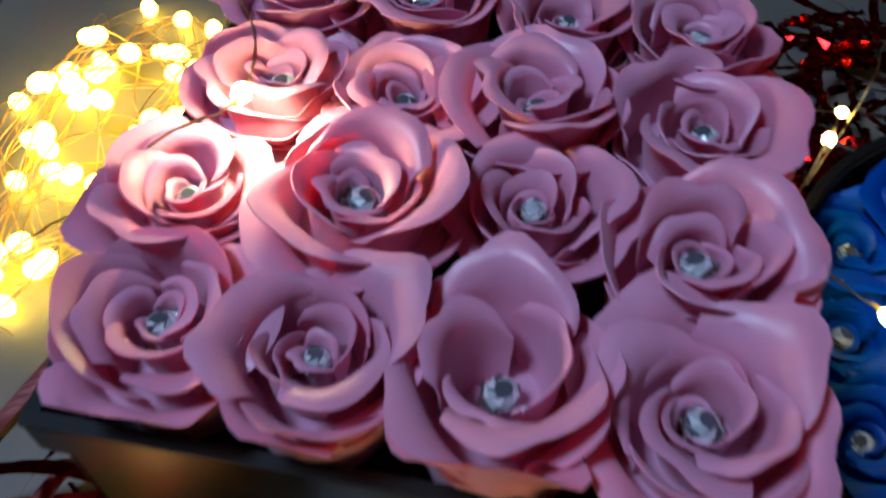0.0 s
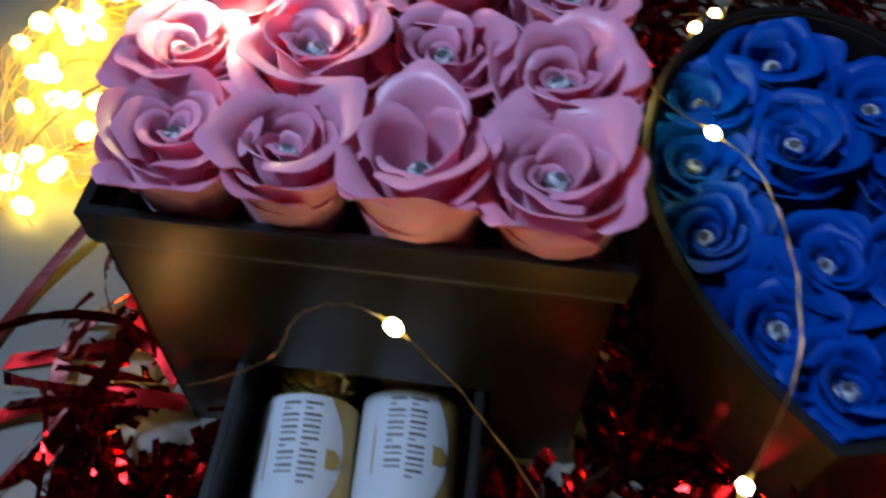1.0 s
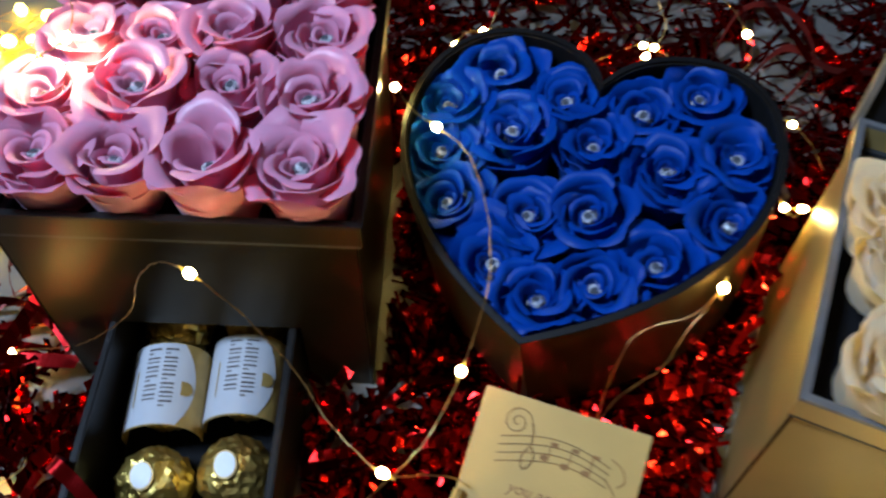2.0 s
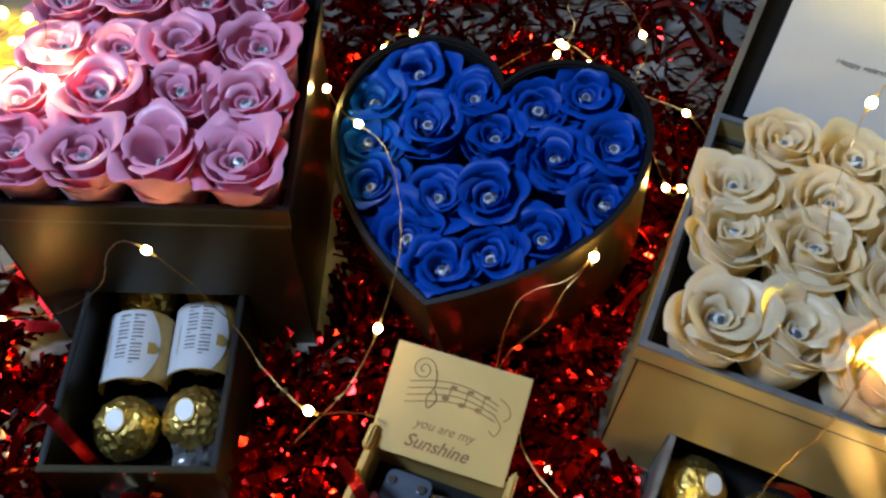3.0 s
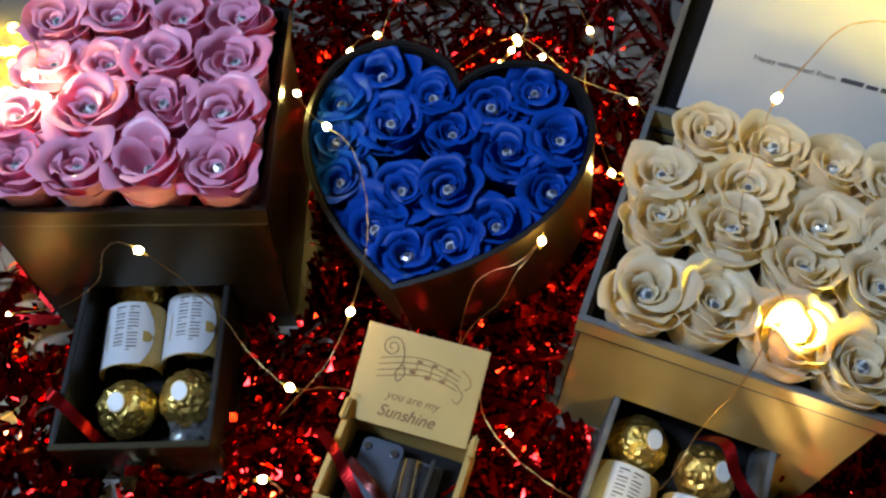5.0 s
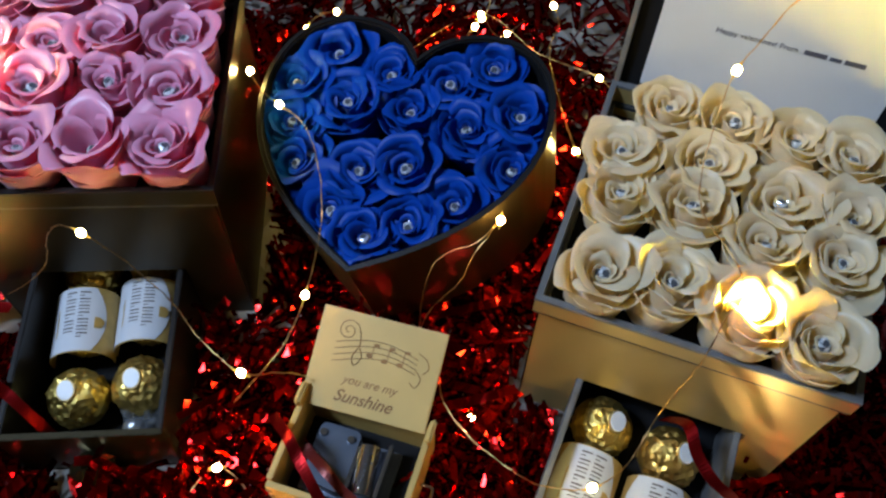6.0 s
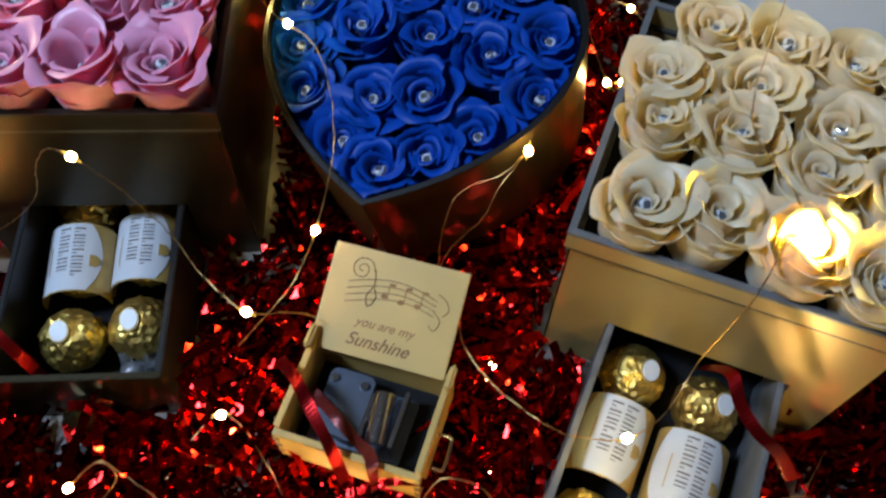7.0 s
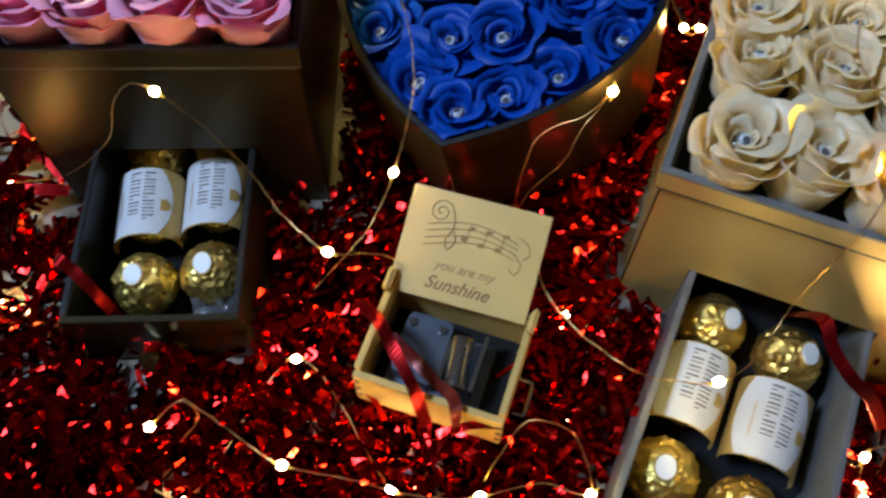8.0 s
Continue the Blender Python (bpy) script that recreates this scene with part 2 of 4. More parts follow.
# ---- roses ----
GEM_Z = 0.0182
def petal(rng, phi, R, H, half, fold, spiral, flare):
    """One thin curved soap petal standing round the rose's axis, its rim folded outwards in a broad crescent."""
    nu, nv, thick = 16, 14, 0.0004
    side, dip, off = rng.uniform(-0.5, 0.5), rng.uniform(0.05, 0.22), Vector([rng.uniform(0, 50) for _ in range(3)])
    bend, notch, point = rng.choice((0.8, 1.1, 1.4, 1.7, 2.0)), rng.choice((0.0, 0.0, 0.35, 0.6)), rng.choice((0.0, 0.15, 0.35, 0.6))
    foot, split, wave = 0.74 if R > 0.011 else 0.35, 0.60, rng.uniform(0.0006, 0.0016)
    grid = []
    for j in range(nv + 1):
        v = j / nv
        w, s = min(v / split, 1.0), max(0.0, (v - split) / (1 - split))
        row = []
        for i in range(nu + 1):
            u = -1 + 2 * i / nu
            lobe = max(0.0, 1 - abs((u - side) / (1.15 + 0.35 * abs(side))) ** 2.2)
            lip = fold * (0.16 + 0.84 * lobe) * (1 - notch * math.exp(-((u - 0.6 * side) / 0.2) ** 2)) * (1 + point * max(0, 1 - abs(u - side) / 0.35))
            b = bend * (0.55 + 0.45 * lobe)
            c = lip / b
            neck = H * (1 - dip * abs(u) ** 2.2) - 0.7 * c
            r = R * (foot + (1 - foot) * math.sin(w * math.pi / 2) ** 0.9) * (1 + spiral * u) + flare * R * w ** 3
            r += c * (1 - math.cos(b * s))
            z = neck * w + c * math.sin(b * s)
            a = phi + u * half * (0.62 + 0.38 * math.sin(w * math.pi / 2)) * (1 - 0.16 * s * abs(u))
            p = Vector((r * math.cos(a), r * math.sin(a), z))
            p += noise.noise_vector(p * 95 + off) * wave * w
            row.append(p)
        grid.append(row)
    bm = bmesh.new()
    front = [[bm.verts.new(p) for p in row] for row in grid]
    back = []
    for j in range(nv + 1):
        row = []
        for i in range(nu + 1):
            du = grid[j][min(i + 1, nu)] - grid[j][max(i - 1, 0)]
            dv = grid[min(j + 1, nv)][i] - grid[max(j - 1, 0)][i]
            row.append(bm.verts.new(grid[j][i] - du.cross(dv).normalized() * thick))
        back.append(row)
    for j in range(nv):
        for i in range(nu):
            bm.faces.new((front[j][i], front[j][i + 1], front[j + 1][i + 1], front[j + 1][i]))
            bm.faces.new((back[j][i], back[j + 1][i], back[j + 1][i + 1], back[j][i + 1]))
    for i in range(nu):
        bm.faces.new((front[nv][i], front[nv][i + 1], back[nv][i + 1], back[nv][i]))
    for j in range(nv):
        bm.faces.new((front[j][0], front[j + 1][0], back[j + 1][0], back[j][0]))
        bm.faces.new((front[j + 1][nu], front[j][nu], back[j][nu], back[j + 1][nu]))
    return bm


def gem_mesh(r):
    """A cut stone whose facets are separate faces."""
    bm = bmesh.new()
    rows = [[Vector((r * rad * math.cos(k * math.pi / 4 + z), r * rad * math.sin(k * math.pi / 4 + z), r * z)) for k in range(8)] for rad, z in ((0.50, 0.64), (0.88, 0.36), (1.0, 0.0), (0.6, -0.45))]
    faces = [rows[0], rows[-1][::-1]]
    for a, b in zip(rows, rows[1:]):
        for k in range(8):
            faces += [(b[k], b[(k + 1) % 8], a[(k + 1) % 8]), (b[k], a[(k + 1) % 8], a[k])]
    for f in faces:
        bm.faces.new([bm.verts.new(p) for p in f])
    return bm


def rose(name, mat, seed, label, category, group, open_centre=False, fit=None):
    """A soap rose, about 38 mm across and 27 mm high, its base at z 0."""
    rng = random.Random(seed)
    ob = thing(name, Matrix(), label, category, group)
    layers = ((3, 0.0134, 0.0200, 1.25, 0.0096, 0.08, 0.12), (3, 0.0118, 0.0246, 1.30, 0.0086, 0.15, 0.08), (3, 0.0086, 0.0254, 1.35, 0.0062, 0.22, 0.02),
              (2, 0.0057, 0.0236, 1.75, 0.0040, 0.28, 0.0), (2, 0.0034, 0.0208, 1.8, 0.0020, 0.26, 0.0))
    if open_centre:
        layers = layers[:2] + ((3, 0.0092, 0.0245, 1.25, 0.0040, 0.18, 0.0),)
    turn = rng.uniform(0, 6.3)
    for n, R, H, half, fold, spiral, flare in layers:
        turn += rng.uniform(0.6, 1.2)
        for k in range(n):
            bm = petal(rng, turn + k * 2 * math.pi / n + rng.uniform(-0.3, 0.3), R * rng.uniform(0.92, 1.08), H * rng.uniform(0.92, 1.06),
                       half * rng.uniform(0.85, 1.1), fold * rng.uniform(0.65, 1.3), spiral * rng.uniform(0.6, 1.3), flare * rng.uniform(0.3, 1.8))
            if fit:
                for v in bm.verts:
                    v.co = fit(v.co)
            part("petal", bm, mat, ob, smooth=True)
    bm = bmesh.new()
    bmesh.ops.create_cone(bm, cap_ends=True, segments=16, radius1=0.0132, radius2=0.0150, depth=0.014, matrix=pose(0, 0, 0.002 if open_centre else 0.0055))
    if fit:
        for v in bm.verts:
            v.co = fit(v.co)
    part("base", bm, mat, ob, smooth=True)
    gz = 0.013 if open_centre else GEM_Z
    g = part("rhinestone", gem_mesh(0.0031), GEM, ob, "clear faceted rhinestone")
    g.matrix_local = pose(rng.uniform(-0.001, 0.001), rng.uniform(-0.001, 0.001), gz, rng.uniform(-20, 20), rng.uniform(-20, 20), rng.uniform(0, 360))
    bm = bmesh.new()
    bmesh.ops.create_cone(bm, cap_ends=True, segments=10, radius1=0.0008, radius2=0.0032, depth=0.0034, matrix=pose(0, 0, gz - 0.0026))
    for k in range(6):
        bmesh.ops.create_icosphere(bm, subdivisions=1, radius=0.0007, matrix=pose(0.0032 * math.cos(k * 1.047), 0.0032 * math.sin(k * 1.047), gz - 0.0004))
    part("setting", bm, SILVER, ob)
    return ob


def plant_roses(name, mat, places, label, category, group, frame_m, size, seed, open_ones=(), lean=4.0, keep=None, sizes=()):
    """Roses at places (x, y, z of the gem) in the box's axes, each one different; keep presses a point back inside the box."""
    rng = random.Random(seed)
    for i, (x, y, z) in enumerate(places):
        s = size * (sizes[i] if sizes else rng.uniform(0.95, 1.07))
        own = pose(x, y, z - GEM_Z * s, rng.uniform(-lean, lean), rng.uniform(-lean, lean), rng.uniform(0, 360)) @ Matrix.Scale(s, 4)
        back = own.inverted()

        def fit(p, own=own, back=back, x=x, y=y):
            q = own @ p
            k = keep(q, x, y)
            return p if k is q else back @ k

        ob = rose(name, mat, seed * 100 + i, label, category, group, i in open_ones, fit if keep else None)
        ob.matrix_world = frame_m @ own


def keep_in_rect(x0, x1, y0, y1, rim, over):
    def keep(q, cx, cy):
        o = over if q.z > rim + 0.003 else 0.0
        a, b = min(max(q.x, x0 - o), x1 + o), min(max(q.y, y0 - o), y1 + o)
        return q if a == q.x and b == q.y else Vector((a, b, q.z))
    return keep


def keep_in_line(line):
    def within(x, y):
        c, j = False, len(line) - 1
        for i in range(len(line)):
            (x1, y1), (x2, y2) = line[i], line[j]
            if (y1 > y) != (y2 > y) and x < (x2 - x1) * (y - y1) / (y2 - y1) + x1:
                c = not c
            j = i
        return c

    def keep(q, cx, cy):
        if within(q.x, q.y):
            return q
        k = 1.0
        for _ in range(12):
            k -= 0.06
            a, b = cx + (q.x - cx) * k, cy + (q.y - cy) * k
            if within(a, b):
                break
        return Vector((a, b, q.z))
    return keep


# ---- gift boxes ----
def drawer_box(name, m, w, d, h, mat, rim_mat, label, opening):
    """A square card box with a stepped rim, a black rose tray and an opening for a drawer in its front wall.
    The origin is the front left corner of the rim's outline, on the table."""
    ob = thing(name, m, label, "gift box")
    s, t, band = 0.0025, 0.003, 0.013
    x0, x1, zo = opening
    line = [(s, 0), (x0, 0), (x0, zo), (x1, zo), (x1, 0), (w - s, 0), (w - s, h - band - 0.0013), (s, h - band - 0.0013)]
    bm = plate(line, 0, t)
    bmesh.ops.transform(bm, matrix=pose(0, s + t, 0, 90), verts=bm.verts)
    part("front_wall", bm, mat, ob)
    # thin dark gold strips down the two front corner edges
    for x in (s - 0.0003, w - s - 0.0005):
        part("worn_corner", box(x, x + 0.0008, s - 0.0003, s + 0.0008, 0, h - band - 0.0014, 0), KNOB, ob, "thin dark gold strip down the front corner edge")
    part("back_wall", box(s, w - s, d - s - t, d - s, 0, h - band - 0.0013), mat, ob)
    part("left_wall", box(s, s + t, s + t, d - s - t, 0, h - band - 0.0013), mat, ob)
    part("right_wall", box(w - s - t, w - s, s + t, d - s - t, 0, h - band - 0.0013), mat, ob)
    part("bottom", box(s + t, w - s - t, s + t, d - s - t, 0.0, 0.002), BLACK_LINER_SHADE, ob)
    rim = part("rim", ring(square(0, w, 0, d), square(t, w - t, t, d - t), h - band + 0.0012, h - 0.0013), mat, ob)
    part("rim_edge", ring(square(-0.0002, w + 0.0002, -0.0002, d + 0.0002), square(t, w - t, t, d - t), h - 0.0012, h + 0.0006), rim_mat, rim, "worn board edge")
    part("seam", ring(square(0.0006, w - 0.0006, 0.0006, d - 0.0006), square(t + s, w - t - s, t + s, d - t - s), h - band - 0.0012, h - band + 0.0011), SEAM, ob, "dark grey seam under the rim")
    part("tray", box(t, w - t, t, d - t, h - 0.022, h - 0.020, 0), BLACK_LINER_SHADE, ob)
    return ob


def drawer(m, w, length, h, mat, rim_mat, label):
    """An open drawer; its origin is the middle of its back end, at its floor; it reaches towards -y."""
    ob = thing("drawer", m, label, "drawer")
    t = 0.0034
    part("bottom", box(-w / 2, w / 2, -length, 0, 0, 0.002), BLACK_LINER_SHADE, ob)
    for x in (-w / 2, w / 2 - t):
        part("side", box(x, x + t, -length + t, 0, 0.002, h), rim_mat, ob)
    part("front", box(-w / 2, w / 2, -length, -length + t, 0.002, h), mat, ob)
    k = part("knob", gem_mesh(0.013), KNOB, ob, "dark gold faceted knob")
    k.matrix_local = pose(0, -length - 0.006, h * 0.45, 90, 0, 20)
    return ob


PINK_ORG = pose(-0.0725, -0.0195, TABLE, 0, 0, 1.0)
PINK_H = 0.134
pink_box = drawer_box("rose_box", PINK_ORG, 0.152, 0.153, PINK_H, DARK_GOLD_CARD, BLACK_CARD, "dark bronze square gift box full of pink soap roses", (0.0285, 0.1185, 0.0535))
CREAM_ORG = pose(0.238, -0.075, TABLE, 0, 0, -21.2)
CREAM_H = 0.126
cream_box = drawer_box("rose_box", CREAM_ORG, 0.152, 0.150, CREAM_H, GOLD_CARD, GREY_EDGE, "bronze gold square gift box full of cream soap roses, lid open", (0.0315, 0.1240, 0.0515))

# the open lid of the cream box, hinged at its back edge, with a white card inside
lid = part("lid", box(0, 0.152, 0, 0.150, -0.016, -0.013), GOLD_CARD, cream_box)
lid.matrix_local = pose(0, 0.151, CREAM_H - 0.013, 84)
part("lid_rim", ring(square(0, 0.152, 0, 0.150), square(0.003, 0.149, 0.003, 0.147), -0.0128, -0.0065), GREY_EDGE, lid)
part("lid_lining", box(0.0032, 0.1488, 0.0032, 0.1468, -0.0128, -0.0115, 0), BLACK_LINER_SHADE, lid)
card = thing("gift_card", CREAM_ORG @ pose(0, 0.151, CREAM_H - 0.013, 84), "white gift card with one printed line, inside the lid", "card")
part("paper", box(0.0145, 0.1405, 0.006, 0.124, -0.0113, -0.0106, 0.0002), WHITE_CARD, card)


def writing(text, size, m, mat, parent, name="writing", thick=0.0001, shear=0.0, bold=0.0):
    cu = bpy.data.curves.new(name, "FONT")
    cu.body, cu.size, cu.align_x, cu.extrude, cu.shear, cu.offset = text, size, "CENTER", thick, shear, bold
    ob = new(name, cu)
    me = bpy.data.meshes.new_from_object(ob.evaluated_get(bpy.context.evaluated_depsgraph_get()))
    bpy.data.objects.remove(ob)
    me.materials.clear()
    me.materials.append(mat)
    ob = new(name, me)
    ob.parent = parent
    ob.matrix_local = m
    return ob


writing("Happy valentines! From", 0.0045, pose(0.066, 0.052, -0.0104), INK, card)
bm = box(0.0905, 0.102, 0.0520, 0.0548, -0.0105, -0.0103, 0)
box(0.1035, 0.1095, 0.0520, 0.0543, -0.0105, -0.0103, 0, bm)
box(0.111, 0.1215, 0.0520, 0.0548, -0.0105, -0.0103, 0, bm)
part("printed_bars", bm, INK, card)

# pink roses, four rows of four
pink_places = [(-0.046, 0.001, 0), (-0.016, -0.001, 0), (0.020, 0.001, 0.001), (0.058, 0.001, -0.001),
               (-0.054, 0.031, 0), (-0.018, 0.036, 0.003), (0.020, 0.045, -0.002), (0.055, 0.036, 0.001),
               (-0.046, 0.069, 0), (-0.016, 0.071, 0), (0.017, 0.073, 0.001), (0.055, 0.075, 0),
               (-0.054, 0.108, 0), (-0.017, 0.110, 0), (0.019, 0.107, 0), (0.053, 0.109, 0)]
inv = PINK_ORG.inverted()
pink_places = [tuple(inv @ Vector((x, y, z + 0.106))) for x, y, z in pink_places]
plant_roses("soap_rose", PINK, pink_places, "pink soap rose with curled petals and a rhinestone", "rose", "roses in the pink box", PINK_ORG, 1.12, 3, (2,), 4, keep_in_rect(0.004, 0.148, 0.004, 0.149, PINK_H, 0.006),
            (1.0, 0.97, 1.08, 1.05, 0.94, 1.12, 0.92, 1.10, 0.98, 0.93, 1.06, 1.04, 1.0, 1.02, 0.98, 1.03))

# cream roses in the cream box's own axes
cream_places = [(0.0245, 0.0116), (0.054, 0.0156), (0.0909, 0.0126), (0.1253, 0.0098), (0.0214, 0.0555), (0.0569, 0.0600), (0.0932, 0.0500), (0.1260, 0.0547),
                (0.0176, 0.0819), (0.0589, 0.0915), (0.0991, 0.0791), (0.1294, 0.0812), (0.0316, 0.1205), (0.0660, 0.1224), (0.0969, 0.1180), (0.1290, 0.1174)]
plant_roses("soap_rose", CREAM, [(x + 0.0012, y + 0.0040, 0.101 - TABLE) for x, y in cream_places], "cream soap rose with curled petals and a rhinestone", "rose", "roses in the cream box", CREAM_ORG, 1.12, 5, (), 5, keep_in_rect(0.004, 0.148, 0.004, 0.146, CREAM_H, 0.007))

# ---- heart box, propped up on the tinsel so that its tip points down to the front ----
def bez(p0, p1, p2, p3, n):
    return [tuple(sum(c * p[k] for c, p in zip(((1 - t) ** 3, 3 * t * (1 - t) ** 2, 3 * t * t * (1 - t), t ** 3), (p0, p1, p2, p3))) for k in (0, 1)) for t in [i / n for i in range(n)]]


def heart_line(grow=0.0):
    half = bez((0, 0), (0.034, 0.017), (0.0865, 0.052), (0.0875, 0.106), 12) + bez((0.0875, 0.106), (0.088, 0.140), (0.068, 0.1605), (0.043, 0.1605), 9) + bez((0.043, 0.1605), (0.022, 0.1605), (0.006, 0.151), (0, 0.137), 8)
    line = half + [(-x, y) for x, y in [(0, 0.137)] + half[:0:-1]]
    out, n = [], len(line)
    for i in range(n):
        a, b = Vector(line[i - 1]), Vector(line[(i + 1) % n])
        t = (b - a).normalized()
        out.append((line[i][0] + t.y * grow, line[i][1] - t.x * grow))
    return out


hn = Vector((-0.138, -0.162, 0.9771)).normalized()
ha = (Vector((0.217, 0.9576, 0.1894)) + 0.06 * Vector((0.9664, -0.2382, 0.097))).normalized()
ha = (ha - hn * ha.dot(hn)).normalized()
hr = ha.cross(hn)
HEART_H = 0.092
tip = Vector((0.144, -0.039, 0.049)) - hn * HEART_H
HEART = Matrix(((hr.x, ha.x, hn.x, tip.x), (hr.y, ha.y, hn.y, tip.y), (hr.z, ha.z, hn.z, tip.z), (0, 0, 0, 1)))
heart = thing("heart_box", HEART, "dark bronze heart-shaped gift box full of blue soap roses", "gift box")
part("wall", ring(heart_line(0), heart_line(-0.0025), 0.001, HEART_H - 0.0004), LIT_HEART_CARD, heart, smooth=False)
part("bottom", plate(heart_line(-0.0001), 0, 0.0009), BLACK_LINER_SHADE, heart)
part("rim_edge", ring(heart_line(0.0001), heart_line(-0.0026), HEART_H - 0.0003, HEART_H + 0.0004), BLACK_CARD, heart)
part("liner", ring(heart_line(-0.0027), heart_line(-0.0035), 0.01, HEART_H - 0.001), BLACK_LINER_SHADE, heart)
part("tray", plate(heart_line(-0.0036), HEART_H - 0.036, HEART_H - 0.034), BLACK_LINER_SHADE, heart)
heart_places = [(-0.0702, 0.1114), (-0.0678, 0.0867), (-0.0514, 0.0613), (-0.0529, 0.1396), (-0.0150, 0.1265), (-0.0332, 0.1037), (0.0021, 0.1046), (-0.0147, 0.0624), (0.0138, 0.0717),
                (0.0385, 0.1012), (0.0216, 0.1297), (0.0454, 0.1440), (0.0658, 0.1124), (0.0690, 0.0795), (0.0466, 0.0525), (0.0226, 0.0374), (-0.0248, 0.0357), (0.0008, 0.0222)]
plant_roses("soap_rose", BLUE, [(x, y, HEART_H - 0.010) for x, y in heart_places], "royal blue soap rose with a rhinestone, in the heart box", "rose", "roses in the heart box", HEART, 1.12, 7, (), 6, keep_in_line(heart_line(-0.0042)))

# ---- drawers with foil-wrapped chocolates ----
def chocolate(m, group, seed=77, label="gold foil wrapped chocolate ball with an oval sticker"):
    """A ball in crumpled foil with sharp creases, a sticker with a gold rim on top."""
    ob = thing("chocolate_ball", m, label, "chocolate", group)
    bm = bmesh.new()
    rng = random.Random(seed)
    bmesh.ops.create_icosphere(bm, subdivisions=4, radius=0.0162)
    off = Vector((seed * 1.7, seed * 0.9, 3.0))
    for v in bm.verts:
        n = v.co.normalized()
        bent_n = n + 0.22 * noise.noise_vector(n * 3 + off) + 0.1 * noise.noise_vector(n * 8 + off)
        cell = noise.voronoi(bent_n * 3.2 + off)[0]
        fine = noise.voronoi(bent_n * 6.5 + off)[0]
        v.co += n * (0.0022 * (cell[1] - cell[0]) + 0.0016 * (fine[1] - fine[0]) + 0.0007 * noise.noise(n * 6 + off)) + Vector([rng.uniform(-0.00015, 0.00015) for _ in range(3)])
        v.co.z = min(v.co.z * 0.97, 0.0166)
    part("foil", bm, GOLD_FOIL, ob)
    for mat, r, z, word in ((LABEL_GOLD, 0.0063, 0.0168, "gold rim of the sticker"), (STICKER, 0.0056, 0.0173, "white oval sticker")):
        bm = bmesh.new()
        bmesh.ops.create_cone(bm, cap_ends=True, segments=28, radius1=r, radius2=r - 0.0004, depth=0.0010, matrix=pose(0, 0, z) @ Matrix.Diagonal((0.88, 1.08, 1, 1)))
        part("sticker", bm, mat, ob, word)
    return ob


def sleeve(m, group, bowed=False):
    """A white and gold label wrapped round the middle of a row of chocolates; along y, with the print on top."""
    ob = thing("chocolate_pack", m, "clear pack of chocolates in a white and gold paper sleeve", "chocolate pack", group)
    r, half = 0.0176, 0.0212

    def bent(mat, name, a0, a1, y0, y1, rad, round_side=0.0, th=0.0004, n=18, k=8, bow=0.0):
        bm = bmesh.new()
        rows = []
        for lift in (0, th):
            rows.append([[bm.verts.new(((rad + lift) * math.sin(a), y, (rad + lift) * math.cos(a) * 0.96)) for a in [a0 - bow * (1 - (2 * j / k - 1) ** 2) + (a1 + (round_side + bow) * (1 - (2 * j / k - 1) ** 2) - a0) * i / n for i in range(n + 1)]] for j, y in enumerate([y0 + (y1 - y0) * q / k for q in range(k + 1)])])
        for j in range(k):
            for i in range(n):
                for w, flip in ((rows[0], True), (rows[1], False)):
                    f = (w[j][i], w[j][i + 1], w[j + 1][i + 1], w[j + 1][i])
                    bm.faces.new(f[::-1] if flip else f)
        for j in range(k):
            for i in (0, n):
                bm.faces.new((rows[0][j][i], rows[0][j + 1][i], rows[1][j + 1][i], rows[1][j][i]))
        for i in range(n):
            for j in (0, k):
                bm.faces.new((rows[0][j][i], rows[1][j][i], rows[1][j][i + 1], rows[0][j][i + 1]))
        return part(name, bm, mat, ob, smooth=True)

    bent(LABEL_GOLD, "gold_band", -1.75, 1.75, -half, half, r)
    bent(LABEL_PAPER, "white_field", -0.88 if bowed else -1.5, 0.52, -half + 0.0005, half - 0.0005, r + 0.0006, 0.42, 0.0002, bow=0.34 if bowed else 0.0)
    # two lines of lettering drawn as plain bars along the pack, a fine third line, and a small gold emblem
    for a, count, pitch in ((0.20, 7, 0.0045), (-0.23, 6, 0.0047)):
        y = half - 0.0035
        for i in range(count):
            bent(LABEL_INK, "print_bar", a - 0.16, a + 0.16, y - 0.0009, y, r + 0.0011, 0, 0.0001, 4, 1)
            bent(LABEL_INK, "print_bar", a - 0.16, a + (0.16 if i % 3 else -0.02), y - 0.0029, y - 0.0023, r + 0.0011, 0, 0.0001, 4, 1)
            y -= pitch
    bent(LABEL_GOLD, "print_bar", -0.66, -0.63, -0.011, 0.007, r + 0.0011, 0, 0.0001, 2, 1)
    bent(LABEL_GOLD, "emblem", 0.54, 0.72, -0.006, 0.001, r + 0.0012, 0.14, 0.0001, 6, 6)
    return ob


def twist_of_film(m, group):
    ob = thing("plastic_wrap_end", m, "crumpled end of clear plastic wrap", "wrapper", group)
    bm = bmesh.new()
    bmesh.ops.create_grid(bm, x_segments=12, y_segments=8, size=0.5)
    for v in bm.verts:
        x, y = v.co.x * 0.028, v.co.y * 0.020
        v.co = Vector((x, y, 0.011 * noise.noise(Vector((x * 160, y * 200, 3))) + 0.005 * noise.noise(Vector((x * 420, y * 380, 8)))))
    part("film", bm, CLEAR, ob)
    return ob


